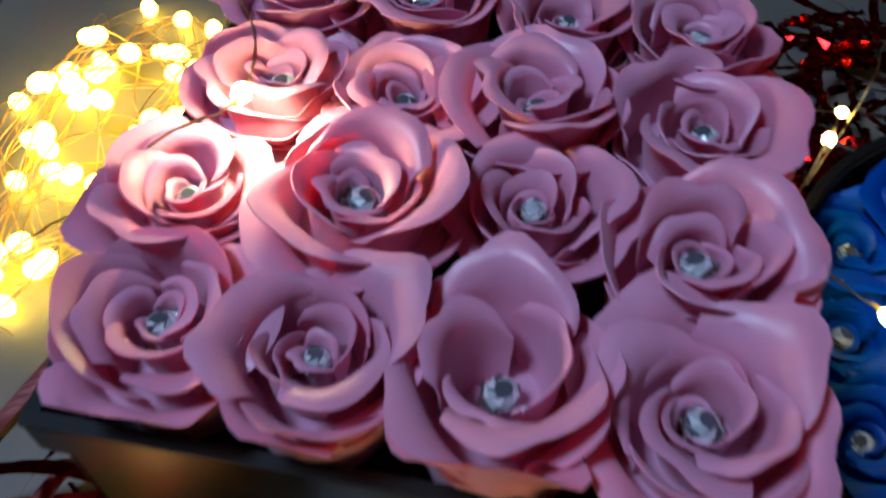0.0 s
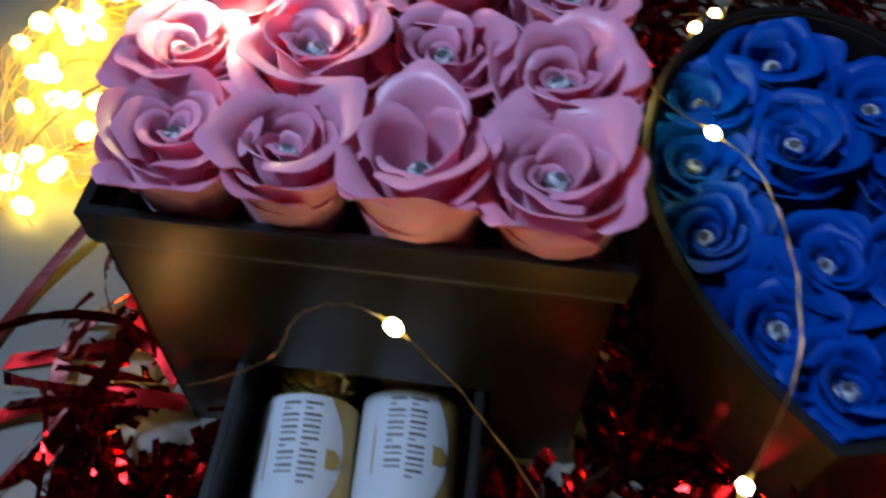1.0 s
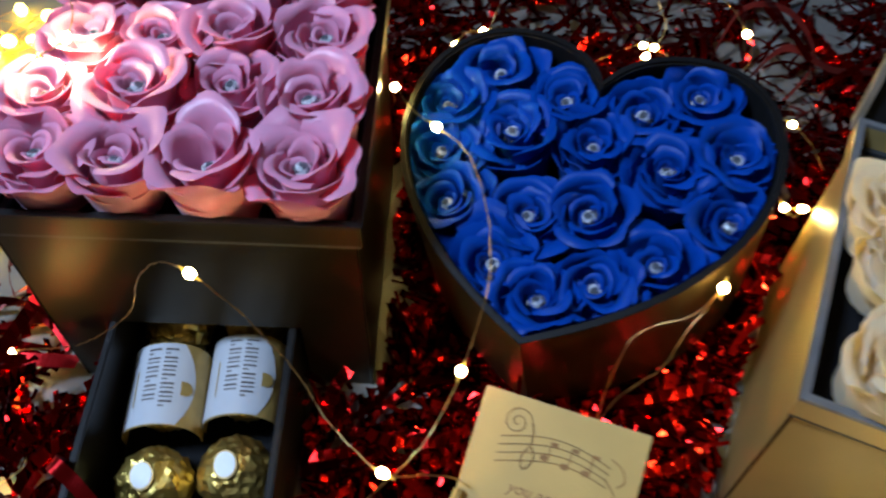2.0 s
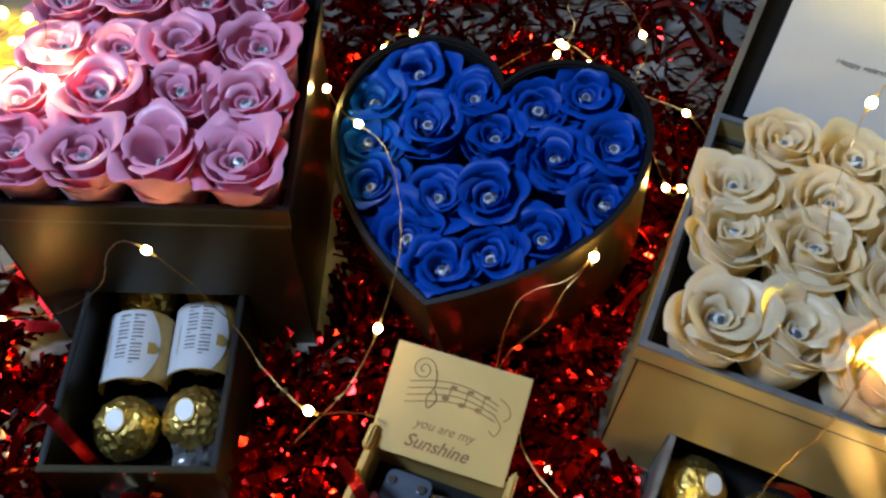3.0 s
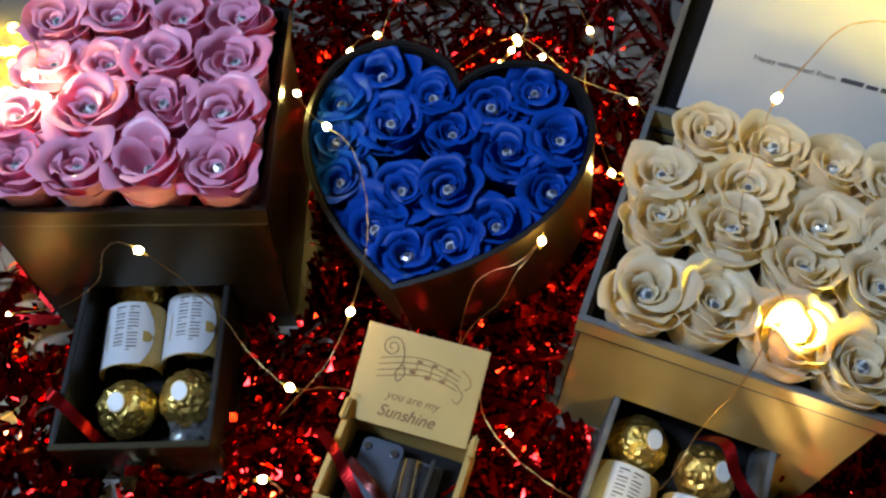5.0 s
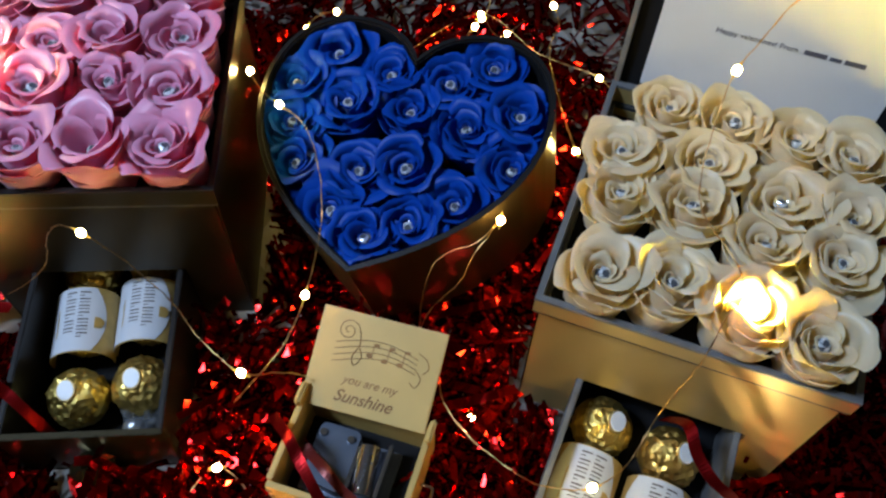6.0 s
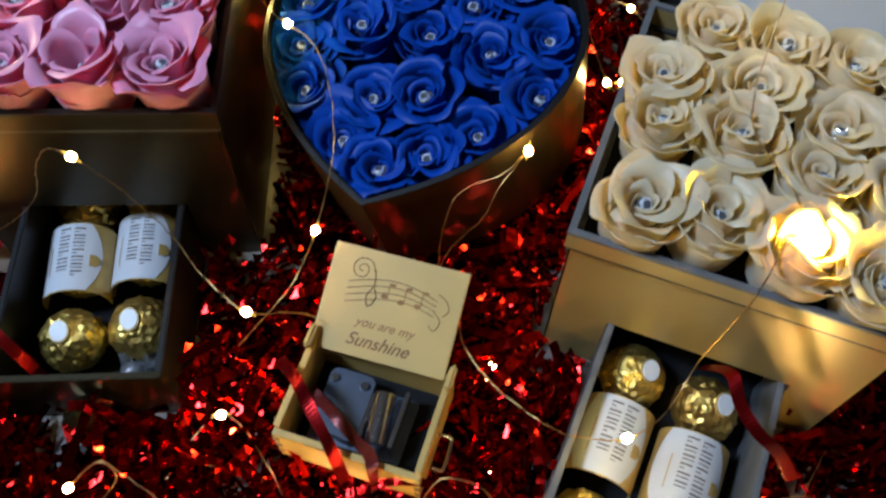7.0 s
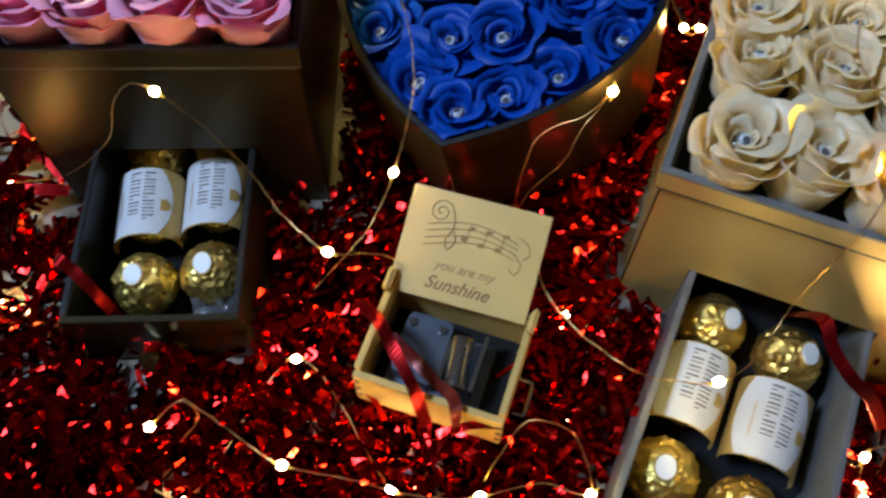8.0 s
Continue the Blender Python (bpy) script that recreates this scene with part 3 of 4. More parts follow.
pdr = pose(-0.0005, 0.010, TABLE + 0.001, 0, 0, 1.9)
drawer(pdr, 0.087, 0.1255, 0.0515, DARK_GOLD_CARD, BLACK_CARD, "pulled-out dark drawer holding two packs of chocolates")
cdr = CREAM_ORG @ pose(0.0775, 0.02, 0.001, 0, 0, -2.0)
drawer(cdr, 0.090, 0.150, 0.0500, GOLD_CARD, GREY_EDGE, "pulled-out bronze drawer holding two packs of chocolates")
for m, cols in ((pdr, ((-0.0190, -0.048, 4), (0.0178, -0.042, 2))), (cdr, ((-0.0235, -0.069, -1), (0.0160, -0.072, -1)))):
    for x, y, a in cols:
        base = m @ pose(x, y, 0.0195, 0, 0, a)
        k = int(x * 10000)
        sleeve(base @ pose(0, 0, 0, 0, 2 if m is cdr else 0, 0), "chocolate packs", m is cdr)
        chocolate(base @ pose(0, 0, 0, 180) @ Matrix.Scale(0.9, 4), "chocolates", k)
        chocolate(base @ pose(0.0, 0.0410, 0.0, 0, 22, 0), "chocolates", k + 3)
        chocolate(base @ pose(0.0, -0.0425, 0.0, 6, -6, 12), "chocolates", k + 8)
twist_of_film(pdr @ pose(0.024, -0.104, 0.018, 0, 0, 10), "wrappers")

# ---- little wooden music box ----
MUSIC = pose(0.1045, -0.1430, -0.018, 0, 0, -18.0)
music = thing("music_box", MUSIC, "small plywood crank music box with an engraved lid, open", "music box")
W, D, MH, T = 0.0725, 0.0545, 0.0365, 0.0032
part("front_wall", box(0.0, W, 0, T, 0, MH - 0.004, 0.0003), PLY, music)
part("back_wall", box(T, W - T, D - T, D, 0, MH - 0.008, 0.0003), PLY, music)
part("side_wall", box(0, T, T, D, 0, MH, 0.0003), PLY, music)
part("side_wall", box(W - T, W, T, D, 0, MH, 0.0003), PLY, music)
# floor coloured black to put in the shade inside the box
part("bottom", box(T, W - T, T, D - T, 0.001, 0.004, 0.0003), BLACK_LINER_SHADE, music, "floor of the box, coloured black for the shade inside")
for x in (-0.0004, W - T + 0.0004):
    for k in range(3):
        part("finger_joint", box(x, x + T, -0.0004, T + 0.0005, 0.005 + k * 0.009, 0.0095 + k * 0.009, 0.0002), PLY_EDGE, music)
for x in (-0.001, W - T + 0.001):
    part("hinge_cheek", box(x, x + T, D - 0.012, D + 0.001, MH, MH + 0.006, 0.0012), PLY, music)
mlid = part("lid", box(0.0008, W - 0.0030, 0, 0.0530, -0.0015, 0.0015, 0.0003), PLY, music, "engraved pale plywood lid")
mlid.matrix_local = pose(-0.0012, D - 0.0070, MH - 0.005, 24, 0, 2.0)
writing("you are my", 0.0065, pose(0.0350, 0.0152, 0.0016), BURN, mlid, "engraved_line", 0.00005, 0.3, 0.00006)
writing("Sunshine", 0.0090, pose(0.0335, 0.0054, 0.0016), BURN, mlid, "engraved_line", 0.00005, 0.35, 0.00012)
for k in range(4):
    pts = [(0.012 + 0.045 * q / 14, 0.0270 + k * 0.0030 + 0.0042 * math.sin(q * 0.24 - 0.5 + 0.1 * k) , 0.0017) for q in range(15)]
    wire_curve("stave_line", pts, 0.00022, BURN, mlid)
pts = [(0.0170 + 0.0062 * (1 - q / 26) * math.cos(q * 0.5), 0.0425 + 0.0062 * (1 - q / 26) * math.sin(q * 0.5), 0.0017) for q in range(24)]
wire_curve("scroll", pts, 0.00025, BURN, mlid)
wire_curve("scroll", [(0.0235, 0.0435, 0.0017), (0.0247, 0.036, 0.0017), (0.0220, 0.030, 0.0017), (0.0240, 0.025, 0.0017), (0.0270, 0.030, 0.0017), (0.0250, 0.0345, 0.0017)], 0.0003, BURN, mlid)
wire_curve("scroll", [(0.0565, 0.0395, 0.0017), (0.0615, 0.0370, 0.0017), (0.0635, 0.0325, 0.0017), (0.0610, 0.0295, 0.0017)], 0.00025, BURN, mlid)
wire_curve("scroll", [(0.0565, 0.0305, 0.0017), (0.0605, 0.0265, 0.0017), (0.0585, 0.0215, 0.0017), (0.0553, 0.0235, 0.0017)], 0.00025, BURN, mlid)
for x, y, tall in ((0.0310, 0.0320, 0.007), (0.0395, 0.0310, 0.008), (0.0480, 0.0310, 0.008)):
    bm = bmesh.new()
    bmesh.ops.create_cone(bm, cap_ends=True, segments=14, radius1=0.0015, radius2=0.0015, depth=0.0003, matrix=pose(x, y, 0.0016) @ Matrix.Diagonal((1.2, 0.85, 1, 1)))
    box(x + 0.0012, x + 0.0017, y, y + tall, 0.00152, 0.00178, 0, bm)
    box(x + 0.0012, x + 0.0042, y + tall - 0.0016, y + tall, 0.00152, 0.00178, 0, bm)
    part("engraved_note", bm, BURN, mlid)
part("bedplate", box(0.010, 0.058, 0.010, 0.043, 0.006, 0.009, 0.0006), STEEL, music)
outline = []
for cx, cy, a0 in ((0.0315, 0.0145, -90), (0.0315, 0.0405, 0), (0.0165, 0.0405, 90), (0.0165, 0.0165, 180)):
    outline += [(cx + 0.004 * math.cos(radians(a0 + 15 * q)), cy + 0.004 * math.sin(radians(a0 + 15 * q))) for q in range(7)]
part("comb_block", plate(outline, 0.009, 0.0205), STEEL, music, "blue-grey steel plate with rounded corners")
bm = bmesh.new()
bmesh.ops.create_cone(bm, cap_ends=True, segments=28, radius1=0.0062, radius2=0.0062, depth=0.026, matrix=pose(0.043, 0.026, 0.0165, 90, 0, 8))
part("cylinder", bm, CHROME, music, "shiny pinned brass and chrome cylinder", smooth=False)
bm = bmesh.new()
rng = random.Random(2)
for _ in range(90):
    a, y = rng.uniform(0, 6.3), rng.uniform(-0.011, 0.011)
    bmesh.ops.create_cube(bm, size=0.0006, matrix=pose(0.043 + 0.0063 * math.cos(a), 0.026 + y, 0.0165 + 0.0063 * math.sin(a)))
part("pins", bm, STEEL, music)
part("gear_plate", box(0.052, 0.054, 0.012, 0.042, 0.009, 0.025, 0.0008), CHROME, music)
for x, y in ((0.0155, 0.0385), (0.0155, 0.0255), (0.031, 0.0385)):
    bm = bmesh.new()
    bmesh.ops.create_cone(bm, cap_ends=True, segments=14, radius1=0.0024, radius2=0.002, depth=0.002, matrix=pose(x, y, 0.0213))
    part("screw", bm, CHROME, music, smooth=True)
for k in range(12):
    part("comb_tooth", box(0.0335, 0.0375, 0.0145 + k * 0.0019, 0.0159 + k * 0.0019, 0.0195, 0.0202, 0), CHROME, music)
wire_curve("crank", [(W - 0.001, 0.028, 0.018), (W + 0.006, 0.028, 0.018), (W + 0.0075, 0.026, 0.017), (W + 0.0075, 0.014, 0.014), (W + 0.006, 0.0125, 0.014), (W + 0.002, 0.0125, 0.014)], 0.0009, CHROME, music)

# ---- fairy lights ----
def bulb(at, parent, along=(1, 0, 0.3), r=0.0021, long=1.2, mat=LED, tips=True):
    """A warm drop-shaped LED in clear resin; its emissive tips draw the yellow halo."""
    bm = bmesh.new()
    bmesh.ops.create_icosphere(bm, subdivisions=2, radius=r)
    turn = Vector(along).to_track_quat("X", "Z").to_matrix().to_4x4()
    bmesh.ops.transform(bm, matrix=Matrix.Translation(at) @ turn @ Matrix.Diagonal((long, 1, 1, 1)), verts=bm.verts)
    ob = part("bulb", bm, mat, parent, smooth=True)
    for e in (-1, 1) if tips else ():
        bm = bmesh.new()
        bmesh.ops.create_cone(bm, cap_ends=True, segments=10, radius1=r * 0.42, radius2=r * 0.16, depth=r * 1.5, matrix=Matrix.Translation(at) @ turn @ pose(e * r * (long * 0.5 + 1.0), 0, 0, 0, 90 * e, 0))
        part("halo_tip", bm, HALO_TIP, ob)
    return ob


def light_string(knots, bulbs, seed, strong={}, label="thin copper wire fairy lights with glowing warm bulbs"):
    ob = thing("fairy_lights", Matrix.Translation(knots[0]), label, "fairy lights", "strings of fairy lights")
    o = Vector(knots[0])
    local = [Vector(k) - o for k in knots]
    wire_curve("wire", local, 0.00018, COPPER, ob, 0.0003, seed, twist=True)
    for i in bulbs:
        a = local[min(i + 1, len(local) - 1)] - local[max(i - 1, 0)]
        bulb(local[i], ob, a, mat=strong.get(i, LED))
    return ob


light_string([(-0.1499, -0.0191, -0.036), (-0.1073, -0.013, -0.03), (-0.0654, -0.017, -0.012), (-0.027, -0.0235, 0.03), (-0.014, -0.0245, 0.06), (0.002, -0.033, 0.085), (0.011, -0.039, 0.094),
              (0.020, -0.043, 0.094), (0.036, -0.049, 0.080), (0.056, -0.061, 0.060), (0.072, -0.079, 0.050), (0.0935, -0.0955, 0.046), (0.108, -0.093, 0.040), (0.120, -0.091, 0.034), (0.124, -0.085, 0.012)], (1, 7, 11), 1, {1: LED_DIM, 7: LED_SOFT})
light_string([(0.181, -0.054, -0.010), (0.185, -0.041, 0.035), (0.194, -0.031, 0.050), (0.213, -0.028, 0.060), (0.226, -0.0165, 0.064), (0.212, -0.032, 0.055), (0.204, -0.041, 0.040), (0.189, -0.046, 0.020), (0.182, -0.052, 0.004)], (4,), 2, {4: LED_BRIGHT})
light_string([(0.082, 0.092, 0.055), (0.083, 0.086, 0.070), (0.094, 0.063, 0.077), (0.105, 0.050, 0.081), (0.120, 0.036, 0.078), (0.129, 0.008, 0.072), (0.130, -0.021, 0.062), (0.121, -0.0475, 0.039), (0.111, -0.067, 0.025), (0.100, -0.081, 0.020), (0.081, -0.094, 0.002)], (1, 3, 7), 3, {1: LED_BRIGHT})
light_string([(0.118, 0.160, 0.010), (0.128, 0.178, 0.030), (0.134, 0.192, 0.040), (0.146, 0.226, 0.030), (0.165, 0.250, 0.010)], (), 4)
light_string([(0.205, 0.150, 0.020), (0.221, 0.176, 0.020), (0.232, 0.190, 0.030), (0.228, 0.205, 0.040), (0.250, 0.211, 0.042), (0.266, 0.200, 0.042), (0.274, 0.175, 0.040), (0.278, 0.167, 0.030), (0.272, 0.150, 0.015), (0.281, 0.065, 0.020), (0.290, 0.065, 0.020)], (1, 6, 9, 10), 5)
light_string([(0.395, 0.030, 0.190), (0.369, 0.012, 0.196), (0.356, 0.015, 0.192), (0.349, 0.020, 0.180), (0.341, 0.018, 0.160), (0.331, 0.009, 0.150), (0.323, -0.006, 0.140), (0.316, -0.028, 0.122), (0.312, -0.051, 0.122),
              (0.322, -0.079, 0.122), (0.3284, -0.0920, 0.1090), (0.318, -0.098, 0.116), (0.309, -0.112, 0.095), (0.298, -0.121, 0.050), (0.283, -0.141, 0.038), (0.264, -0.153, 0.040), (0.243, -0.151, 0.036), (0.231, -0.140, 0.020), (0.210, -0.122, 0.018), (0.195, -0.101, 0.018), (0.193, -0.085, 0.012)], (5, 10, 15), 6, {10: LED_NEAR, 15: LED_BRIGHT})
light_string([(0.026, -0.171, 0.0), (0.037, -0.163, 0.015), (0.028, -0.158, 0.020), (0.014, -0.167, 0.010), (0.029, -0.158, 0.021), (0.037, -0.161, 0.019), (0.062, -0.176, 0.012), (0.076, -0.184, 0.012), (0.106, -0.189, 0.008), (0.141, -0.196, 0.006),
              (0.163, -0.196, 0.010), (0.190, -0.190, 0.010), (0.211, -0.195, 0.012), (0.206, -0.178, 0.025), (0.199, -0.171, 0.030), (0.183, -0.168, 0.030), (0.172, -0.179, 0.018), (0.165, -0.189, 0.008)], (3, 7, 10, 12), 7, {3: LED_BRIGHT, 7: LED_BRIGHT})
light_string([(-0.172, 0.060, -0.036), (-0.155, 0.045, 0.012), (-0.132, 0.044, 0.045), (-0.106, 0.043, 0.070), (-0.089, 0.039, 0.085), (-0.080, 0.039, 0.097), (-0.071, 0.038, 0.107), (-0.059, 0.040, 0.117), (-0.047, 0.040, 0.1245),
              (-0.045, 0.048, 0.1235), (-0.047, 0.060, 0.1215), (-0.051, 0.072, 0.120), (-0.058, 0.083, 0.118), (-0.072, 0.104, 0.105), (-0.085, 0.110, 0.06), (-0.120, 0.130, -0.036)], (9,), 8, {9: LED_EXTRA})
light_string([(0.112, 0.190, 0.020), (0.125, 0.180, 0.030), (0.116, 0.160, 0.045), (0.110, 0.142, 0.050), (0.100, 0.120, 0.030)], (1, 3), 9)
light_string([(0.385, -0.175, -0.020), (0.360, -0.166, -0.012), (0.347, -0.170, -0.016), (0.338, -0.195, -0.02)], (2,), 10)

# unseen bulb added beside the drawer to brighten the cream box's front
corner = [tuple(CREAM_ORG @ Vector(p)) for p in ((0.176, 0.030, 0.004), (0.160, -0.004, 0.010), (0.142, -0.066, 0.016), (0.134, -0.075, 0.010), (0.150, -0.075, 0.004))]
light_string(corner, (2,), 16, {2: LED_EXTRA})

# bulbs half buried in the tinsel, added to brighten it
# only the middle bulb is known; the last one brightens the music box's front
light_string([(-0.035, -0.140, -0.036), (0.020, -0.190, -0.034), (0.072, -0.124, -0.016), (0.122, -0.185, -0.028), (0.150, -0.185, -0.036)], (1, 2, 3), 11, {1: LED_BRIGHT, 2: LED_BRIGHT, 3: LED_EXTRA})
light_string([(0.205, -0.060, -0.036), (0.212, -0.090, -0.034), (0.222, -0.110, -0.034), (0.208, -0.150, -0.034), (0.215, -0.172, -0.036)], (1, 3), 12)
# these two strings are added to brighten the tinsel behind the heart box
light_string([(0.145, 0.165, -0.010), (0.172, 0.176, -0.004), (0.228, 0.215, -0.004), (0.270, 0.180, -0.010), (0.310, 0.150, -0.004), (0.330, 0.130, -0.02)], (1, 2, 4), 13)
light_string([(0.198, 0.150, 0.010), (0.212, 0.166, 0.016), (0.226, 0.182, 0.022), (0.236, 0.176, 0.012), (0.246, 0.190, 0.000), (0.262, 0.215, -0.010)], (1, 2, 4), 15)
light_string([(-0.120, -0.100, -0.038), (-0.095, -0.088, -0.030), (-0.072, -0.070, -0.024), (-0.060, -0.045, -0.03)], (1,), 14, {1: LED_BRIGHT})

# a heap of fairy lights on the cloth beside the pink box
rng = random.Random(21)
heap = thing("fairy_light_heap", pose(-0.180, 0.165, TABLE), "tangled heap of copper fairy lights glowing brightly", "fairy lights")
knots = []
for i in range(150):
    a = i * 0.83 + rng.uniform(-0.4, 0.4)
    rad = rng.uniform(0.25, 1.0)
    knots.append((0.056 * rad * math.cos(a) + rng.uniform(-0.01, 0.01), 0.100 * rad * math.sin(a) + rng.uniform(-0.012, 0.012), 0.003 + rng.uniform(0, 0.05) * (1.1 - rad)))
wire_curve("wire", knots, 0.0003, COPPER, heap, 0.0004, 22)
for i in range(0, 150, 3):
    bulb(Vector(knots[i]), heap, (rng.uniform(-1, 1), rng.uniform(-1, 1), 0.2), 0.0043, 1.25, LED_HEAP, False)

# ---- ribbons and tinsel ----
def ribbon(knots, width, mat, label, side=(1, 0, 0), seed=0):
    pts = [Vector(k) for k in knots]
    bm = bmesh.new()
    n = 40
    rows = []
    rng = random.Random(seed)
    tw = rng.uniform(-0.5, 0.5)
    for i in range(n + 1):
        f = i / n * (len(pts) - 1)
        k = min(int(f), len(pts) - 2)
        t = f - k
        p0, p1, p2, p3 = pts[max(k - 1, 0)], pts[k], pts[k + 1], pts[min(k + 2, len(pts) - 1)]
        q = 0.5 * (2 * p1 + (p2 - p0) * t + (2 * p0 - 5 * p1 + 4 * p2 - p3) * t * t + (3 * p1 - p0 - 3 * p2 + p3) * t ** 3)
        s = (Matrix.Rotation(tw * math.sin(i * 0.3), 3, "Y") @ Vector(side)).normalized() * width / 2
        rows.append([bm.verts.new(q - s), bm.verts.new(q + s), bm.verts.new(q + s + Vector((0, 0, 0.0002))), bm.verts.new(q - s + Vector((0, 0, 0.0002)))])
    for a, b in zip(rows, rows[1:]):
        for k in range(4):
            bm.faces.new((a[k], a[(k + 1) % 4], b[(k + 1) % 4], b[k]))
    ob = part("ribbon", bm, mat, smooth=False)
    return tagged(ob, label, "ribbon", "loose ribbons")


ribbon([(0.106, -0.108, 0.020), (0.117, -0.124, 0.034), (0.123, -0.135, 0.033), (0.133, -0.152, 0.027), (0.139, -0.163, 0.004)], 0.006, RED_RIBBON, "shiny red foil ribbon draped over the music box", (0.8, 0.5, 0.2), 1)
ribbon([tuple(MUSIC @ Vector(p)) for p in ((0.008, 0.028, 0.022), (0.022, 0.020, 0.0240), (0.036, 0.011, 0.0280), (0.047, 0.004, 0.0360), (0.0515, -0.003, 0.0350), (0.0525, -0.0060, 0.014))], 0.006, DARK_RIBBON, "dark red ribbon strip lying across the music box", (0.8, 0.4, 0.3), 2)
ribbon([(-0.048, -0.082, 0.0), (-0.036, -0.094, 0.034), (-0.027, -0.100, 0.032), (-0.017, -0.108, 0.022), (-0.012, -0.112, 0.0)], 0.006, RED_RIBBON, "red foil ribbon hanging into the drawer", (0.5, 0.8, 0.2), 3)
ribbon([(0.312, -0.108, 0.010), (0.316, -0.121, 0.036), (0.318, -0.136, 0.036), (0.325, -0.148, 0.032), (0.337, -0.155, 0.022), (0.352, -0.160, -0.004)], 0.006, RED_RIBBON, "red foil ribbon lying over the drawer's chocolates", (0.8, 0.2, 0.3), 4)
for k, line in enumerate(([(-0.1174, 0.1295, -0.01), (-0.1364, 0.0832, -0.026), (-0.1599, 0.0268, -0.039), (-0.171, -0.0286, -0.039)], [(-0.0939, 0.0296, -0.03), (-0.1207, 0.0141, -0.028), (-0.1291, -0.0107, -0.036), (-0.1156, -0.0397, -0.039), (-0.099, -0.0508, -0.039)],
                          [(-0.1544, -0.0065, -0.039), (-0.1213, 0.0026, -0.036), (-0.0941, 0.0053, -0.026), (-0.0783, -0.0082, -0.03)], [(-0.1654, -0.0419, -0.039), (-0.1325, -0.0262, -0.034), (-0.0998, -0.0213, -0.024), (-0.0717, -0.0171, -0.03)],
                          [(-0.1377, -0.0674, -0.039), (-0.1248, -0.0395, -0.033), (-0.1107, -0.017, -0.028), (-0.1028, -0.0016, -0.03)])):
    ribbon(line, 0.0075, RED_RIBBON if k in (2, 3) else DARK_RIBBON, "curled dark red ribbon on the cloth" if k not in (2, 3) else "shiny red ribbon strip on the cloth", (0.3, 0.9, 0.2) if k > 1 else (0.9, 0.3, 0.1), 10 + k)

ribbon([(0.292, 0.205, -0.036), (0.322, 0.228, -0.012), (0.352, 0.214, -0.016), (0.395, 0.238, -0.036)], 0.006, DARK_RIBBON, "curled dark red ribbon on the cloth", (0.3, 0.9, 0.2), 20)
ribbon([(0.282, 0.240, -0.037), (0.300, 0.262, -0.008), (0.330, 0.258, -0.006), (0.345, 0.228, -0.020), (0.322, 0.200, -0.036)], 0.006, DARK_RIBBON, "curled dark red ribbon on the cloth", (0.3, 0.9, 0.2), 21)


def blocked(x, y):
    """Whether a place on the table lies under a box, with a small margin."""
    if -0.074 < x < 0.081 and -0.021 < y < 0.135 or -0.046 < x < 0.047 and -0.117 < y < 0:
        return True
    for m, w, d, x0, y0 in ((CREAM_ORG, 0.152, 0.15, 0, 0), (CREAM_ORG, 0.092, 0.15, 0.031, -0.135)):
        p = m.inverted() @ Vector((x, y, 0))
        if x0 - 0.001 < p.x < x0 + w + 0.001 and y0 - 0.001 < p.y < y0 + d + 0.001:
            return True
    return False


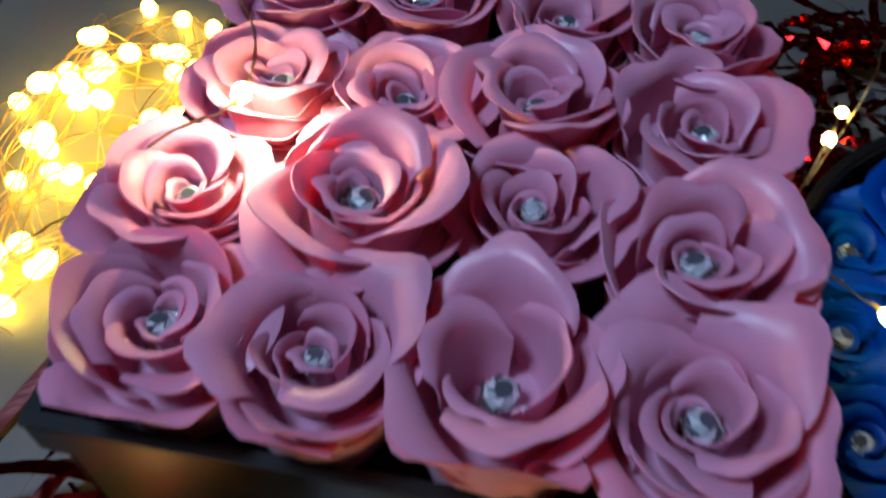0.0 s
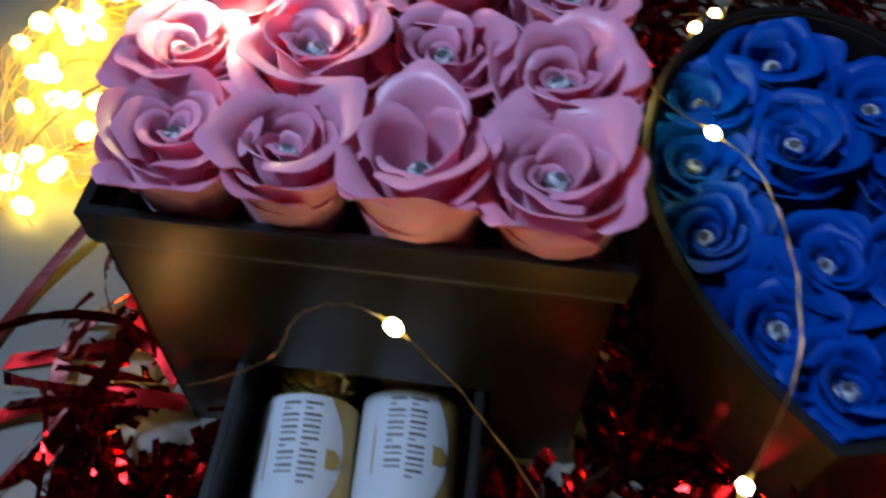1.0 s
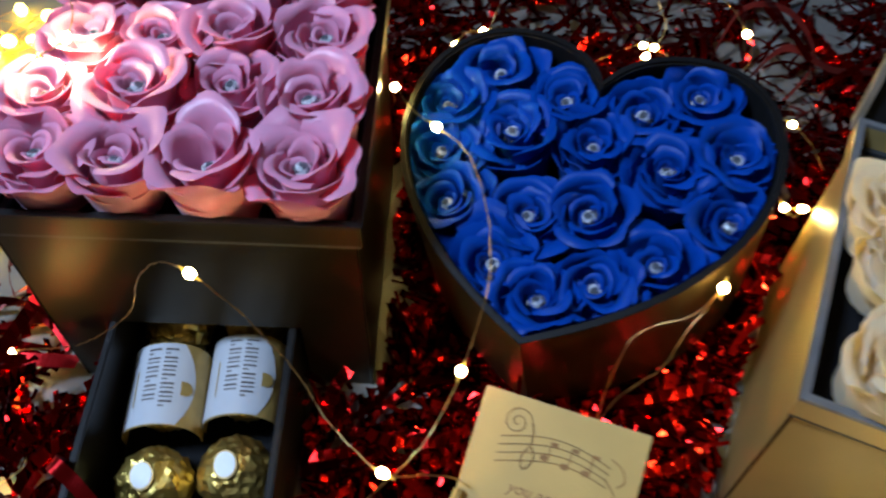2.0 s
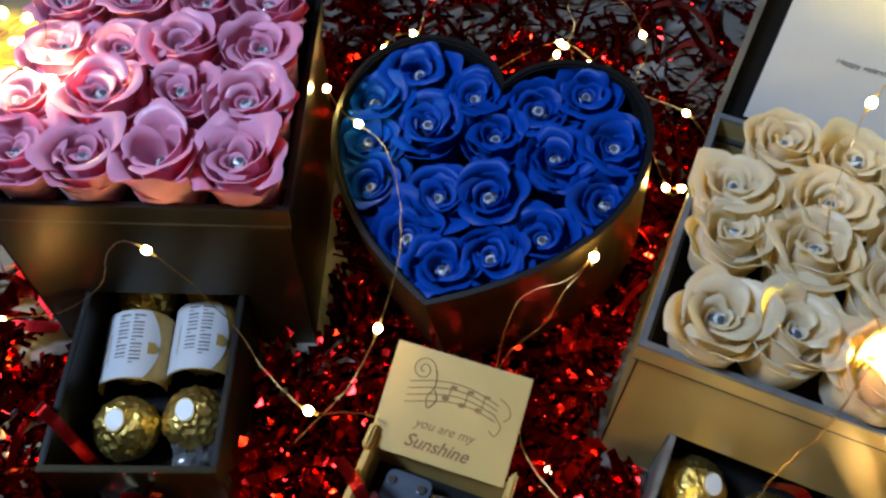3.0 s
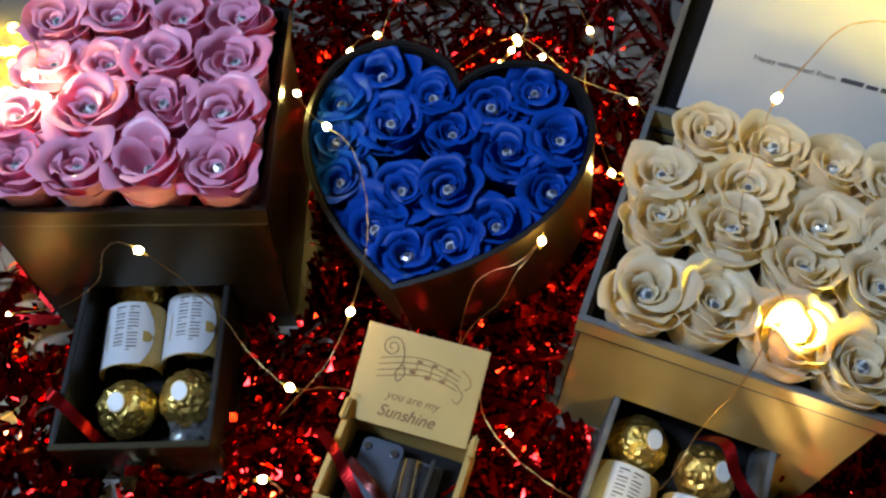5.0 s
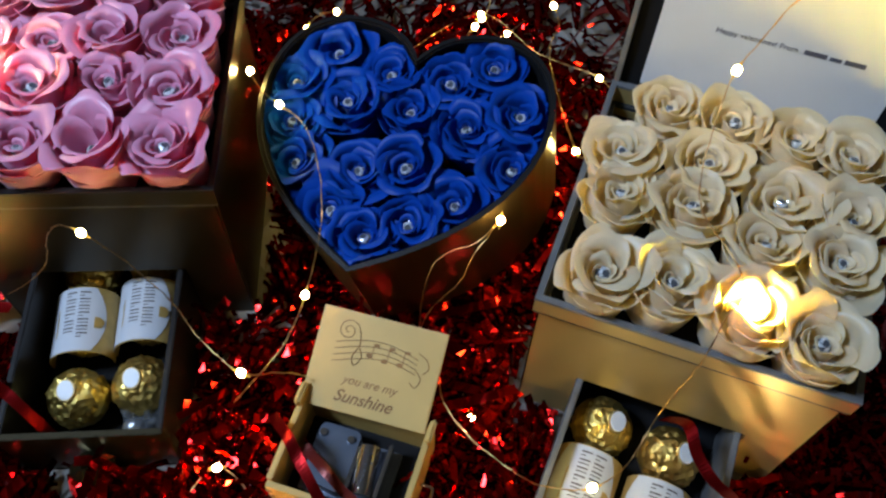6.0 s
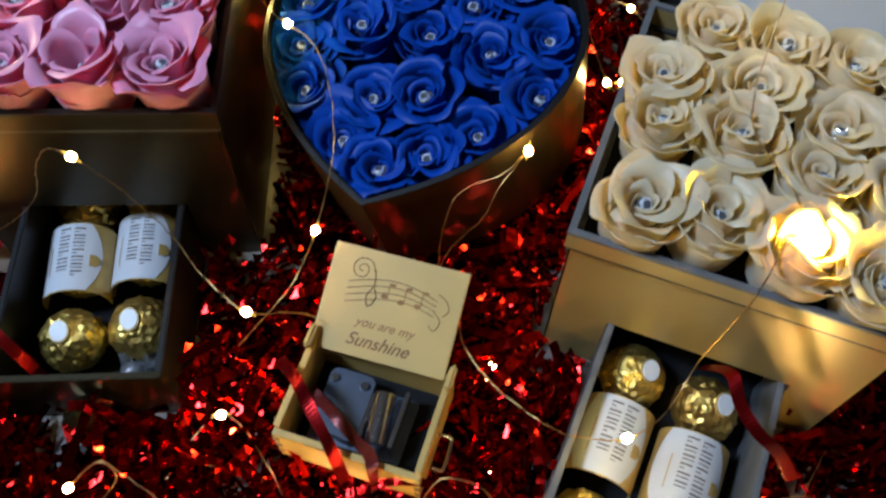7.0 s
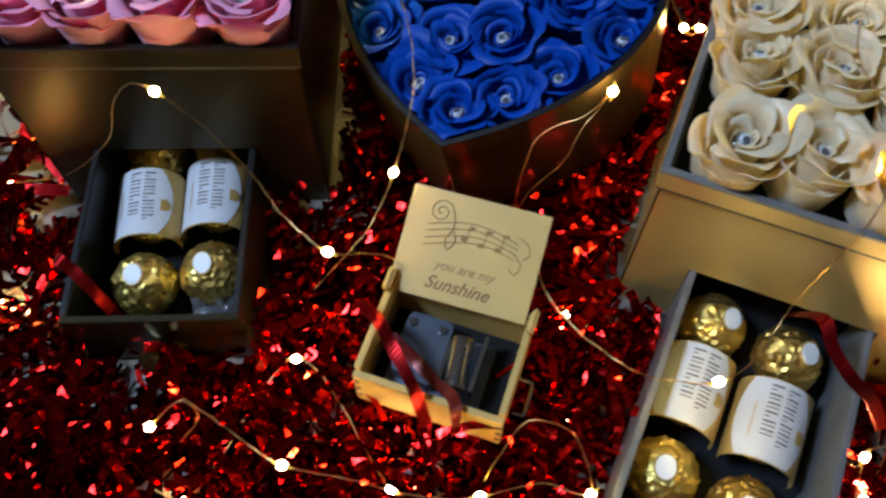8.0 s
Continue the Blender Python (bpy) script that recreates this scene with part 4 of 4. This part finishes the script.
def tinsel(name, count, area, seed, thick, wides, longest, mat, label, density=None):
    """Short bent strips of metallic foil in a loose heap; area: x0, x1, y0, y1."""
    rng = random.Random(seed)
    verts, faces = [], []
    made = 0
    while made < count:
        x, y = rng.uniform(area[0], area[1]), rng.uniform(area[2], area[3])
        if blocked(x, y) or (density and rng.random() > density(x, y)):
            continue
        p = HEART.inverted() @ Vector((x, y, 0.0))
        under = abs(p.x) < 0.088 and 0.0 < p.y < 0.162
        top = thick * (0.35 + 0.65 * max(0, 0.5 + noise.noise(Vector((x * 28, y * 28, seed)))))
        if under:
            top = min(top, max(0.002, 0.004 + 0.14 * (x - 0.15) + 0.16 * (y + 0.03)))
        c = MUSIC.inverted() @ Vector((x, y, 0))
        if -0.01 < c.x < 0.082 and -0.01 < c.y < 0.062:
            top = min(top, 0.020)
        z = TABLE + 0.001 + top * rng.random() ** 1.3
        long, wide = rng.uniform(0.022, longest), rng.choice(wides)
        a, slope, curve = 9 * noise.noise(Vector((x * 16, y * 16, 5))) + rng.gauss(0, 0.5), rng.uniform(-0.5, 0.6), rng.uniform(-1.0, 1.0) * 30
        roll, fall = rng.gauss(0, 0.6), rng.uniform(0.2, 1.4)
        pleat, n = rng.choice((0.04, 0.08, 0.18, 0.4)), max(6, int(long / 0.0036))
        q = Vector((x, y, z))
        n0, seg = len(verts), n
        for k in range(n + 1):
            up = slope - fall * k / n + (pleat if k % 2 else -pleat)
            d = Vector((math.cos(a) * math.cos(up), math.sin(a) * math.cos(up), math.sin(up)))
            s = Vector((-math.sin(a), math.cos(a), 0))
            s = (s * math.cos(roll) + d.cross(s) * math.sin(roll)) * wide / 2
            for e in (q - s, q + s):
                verts.append((e.x, e.y, max(e.z, TABLE + 0.0006)))
            q = q + d * long / n
            if blocked(q.x, q.y):
                seg = k
                break
            a += curve * long / n
            roll += rng.uniform(-0.2, 0.2)
        made += 1
        for k in range(seg):
            b = n0 + 2 * k
            faces.append((b, b + 1, b + 3, b + 2))
    me = bpy.data.meshes.new(name)
    me.from_pydata(verts, [], faces)
    me.materials.append(mat)
    ob = new(name, me)
    return tagged(ob, label, "tinsel", kind="stuff")


def spread(x, y):
    if noise.noise(Vector((x * 20, y * 20, 9))) < -0.28:
        return 0.7
    if x < -0.05:
        return max(0.0, 1 + (x + 0.05) * 13) * (1 if y < 0.02 else 0.15)
    if y > 0.24 or x > 0.268 and y > 0.165:
        return 0.14
    return 1.0


AREA = (-0.12, 0.47, -0.27, 0.32)
tinsel("tinsel", 9500, AREA, 31, 0.022, (0.0020, 0.0034, 0.0046), 0.045, RED_FOIL, "dense bed of shiny red metallic tinsel on the cloth", spread)
tinsel("tinsel", 2100, AREA, 32, 0.052, (0.0020, 0.0040, 0.0052, 0.0060), 0.075, RED_FOIL, "loose pleated strips of red metallic tinsel on top", spread)
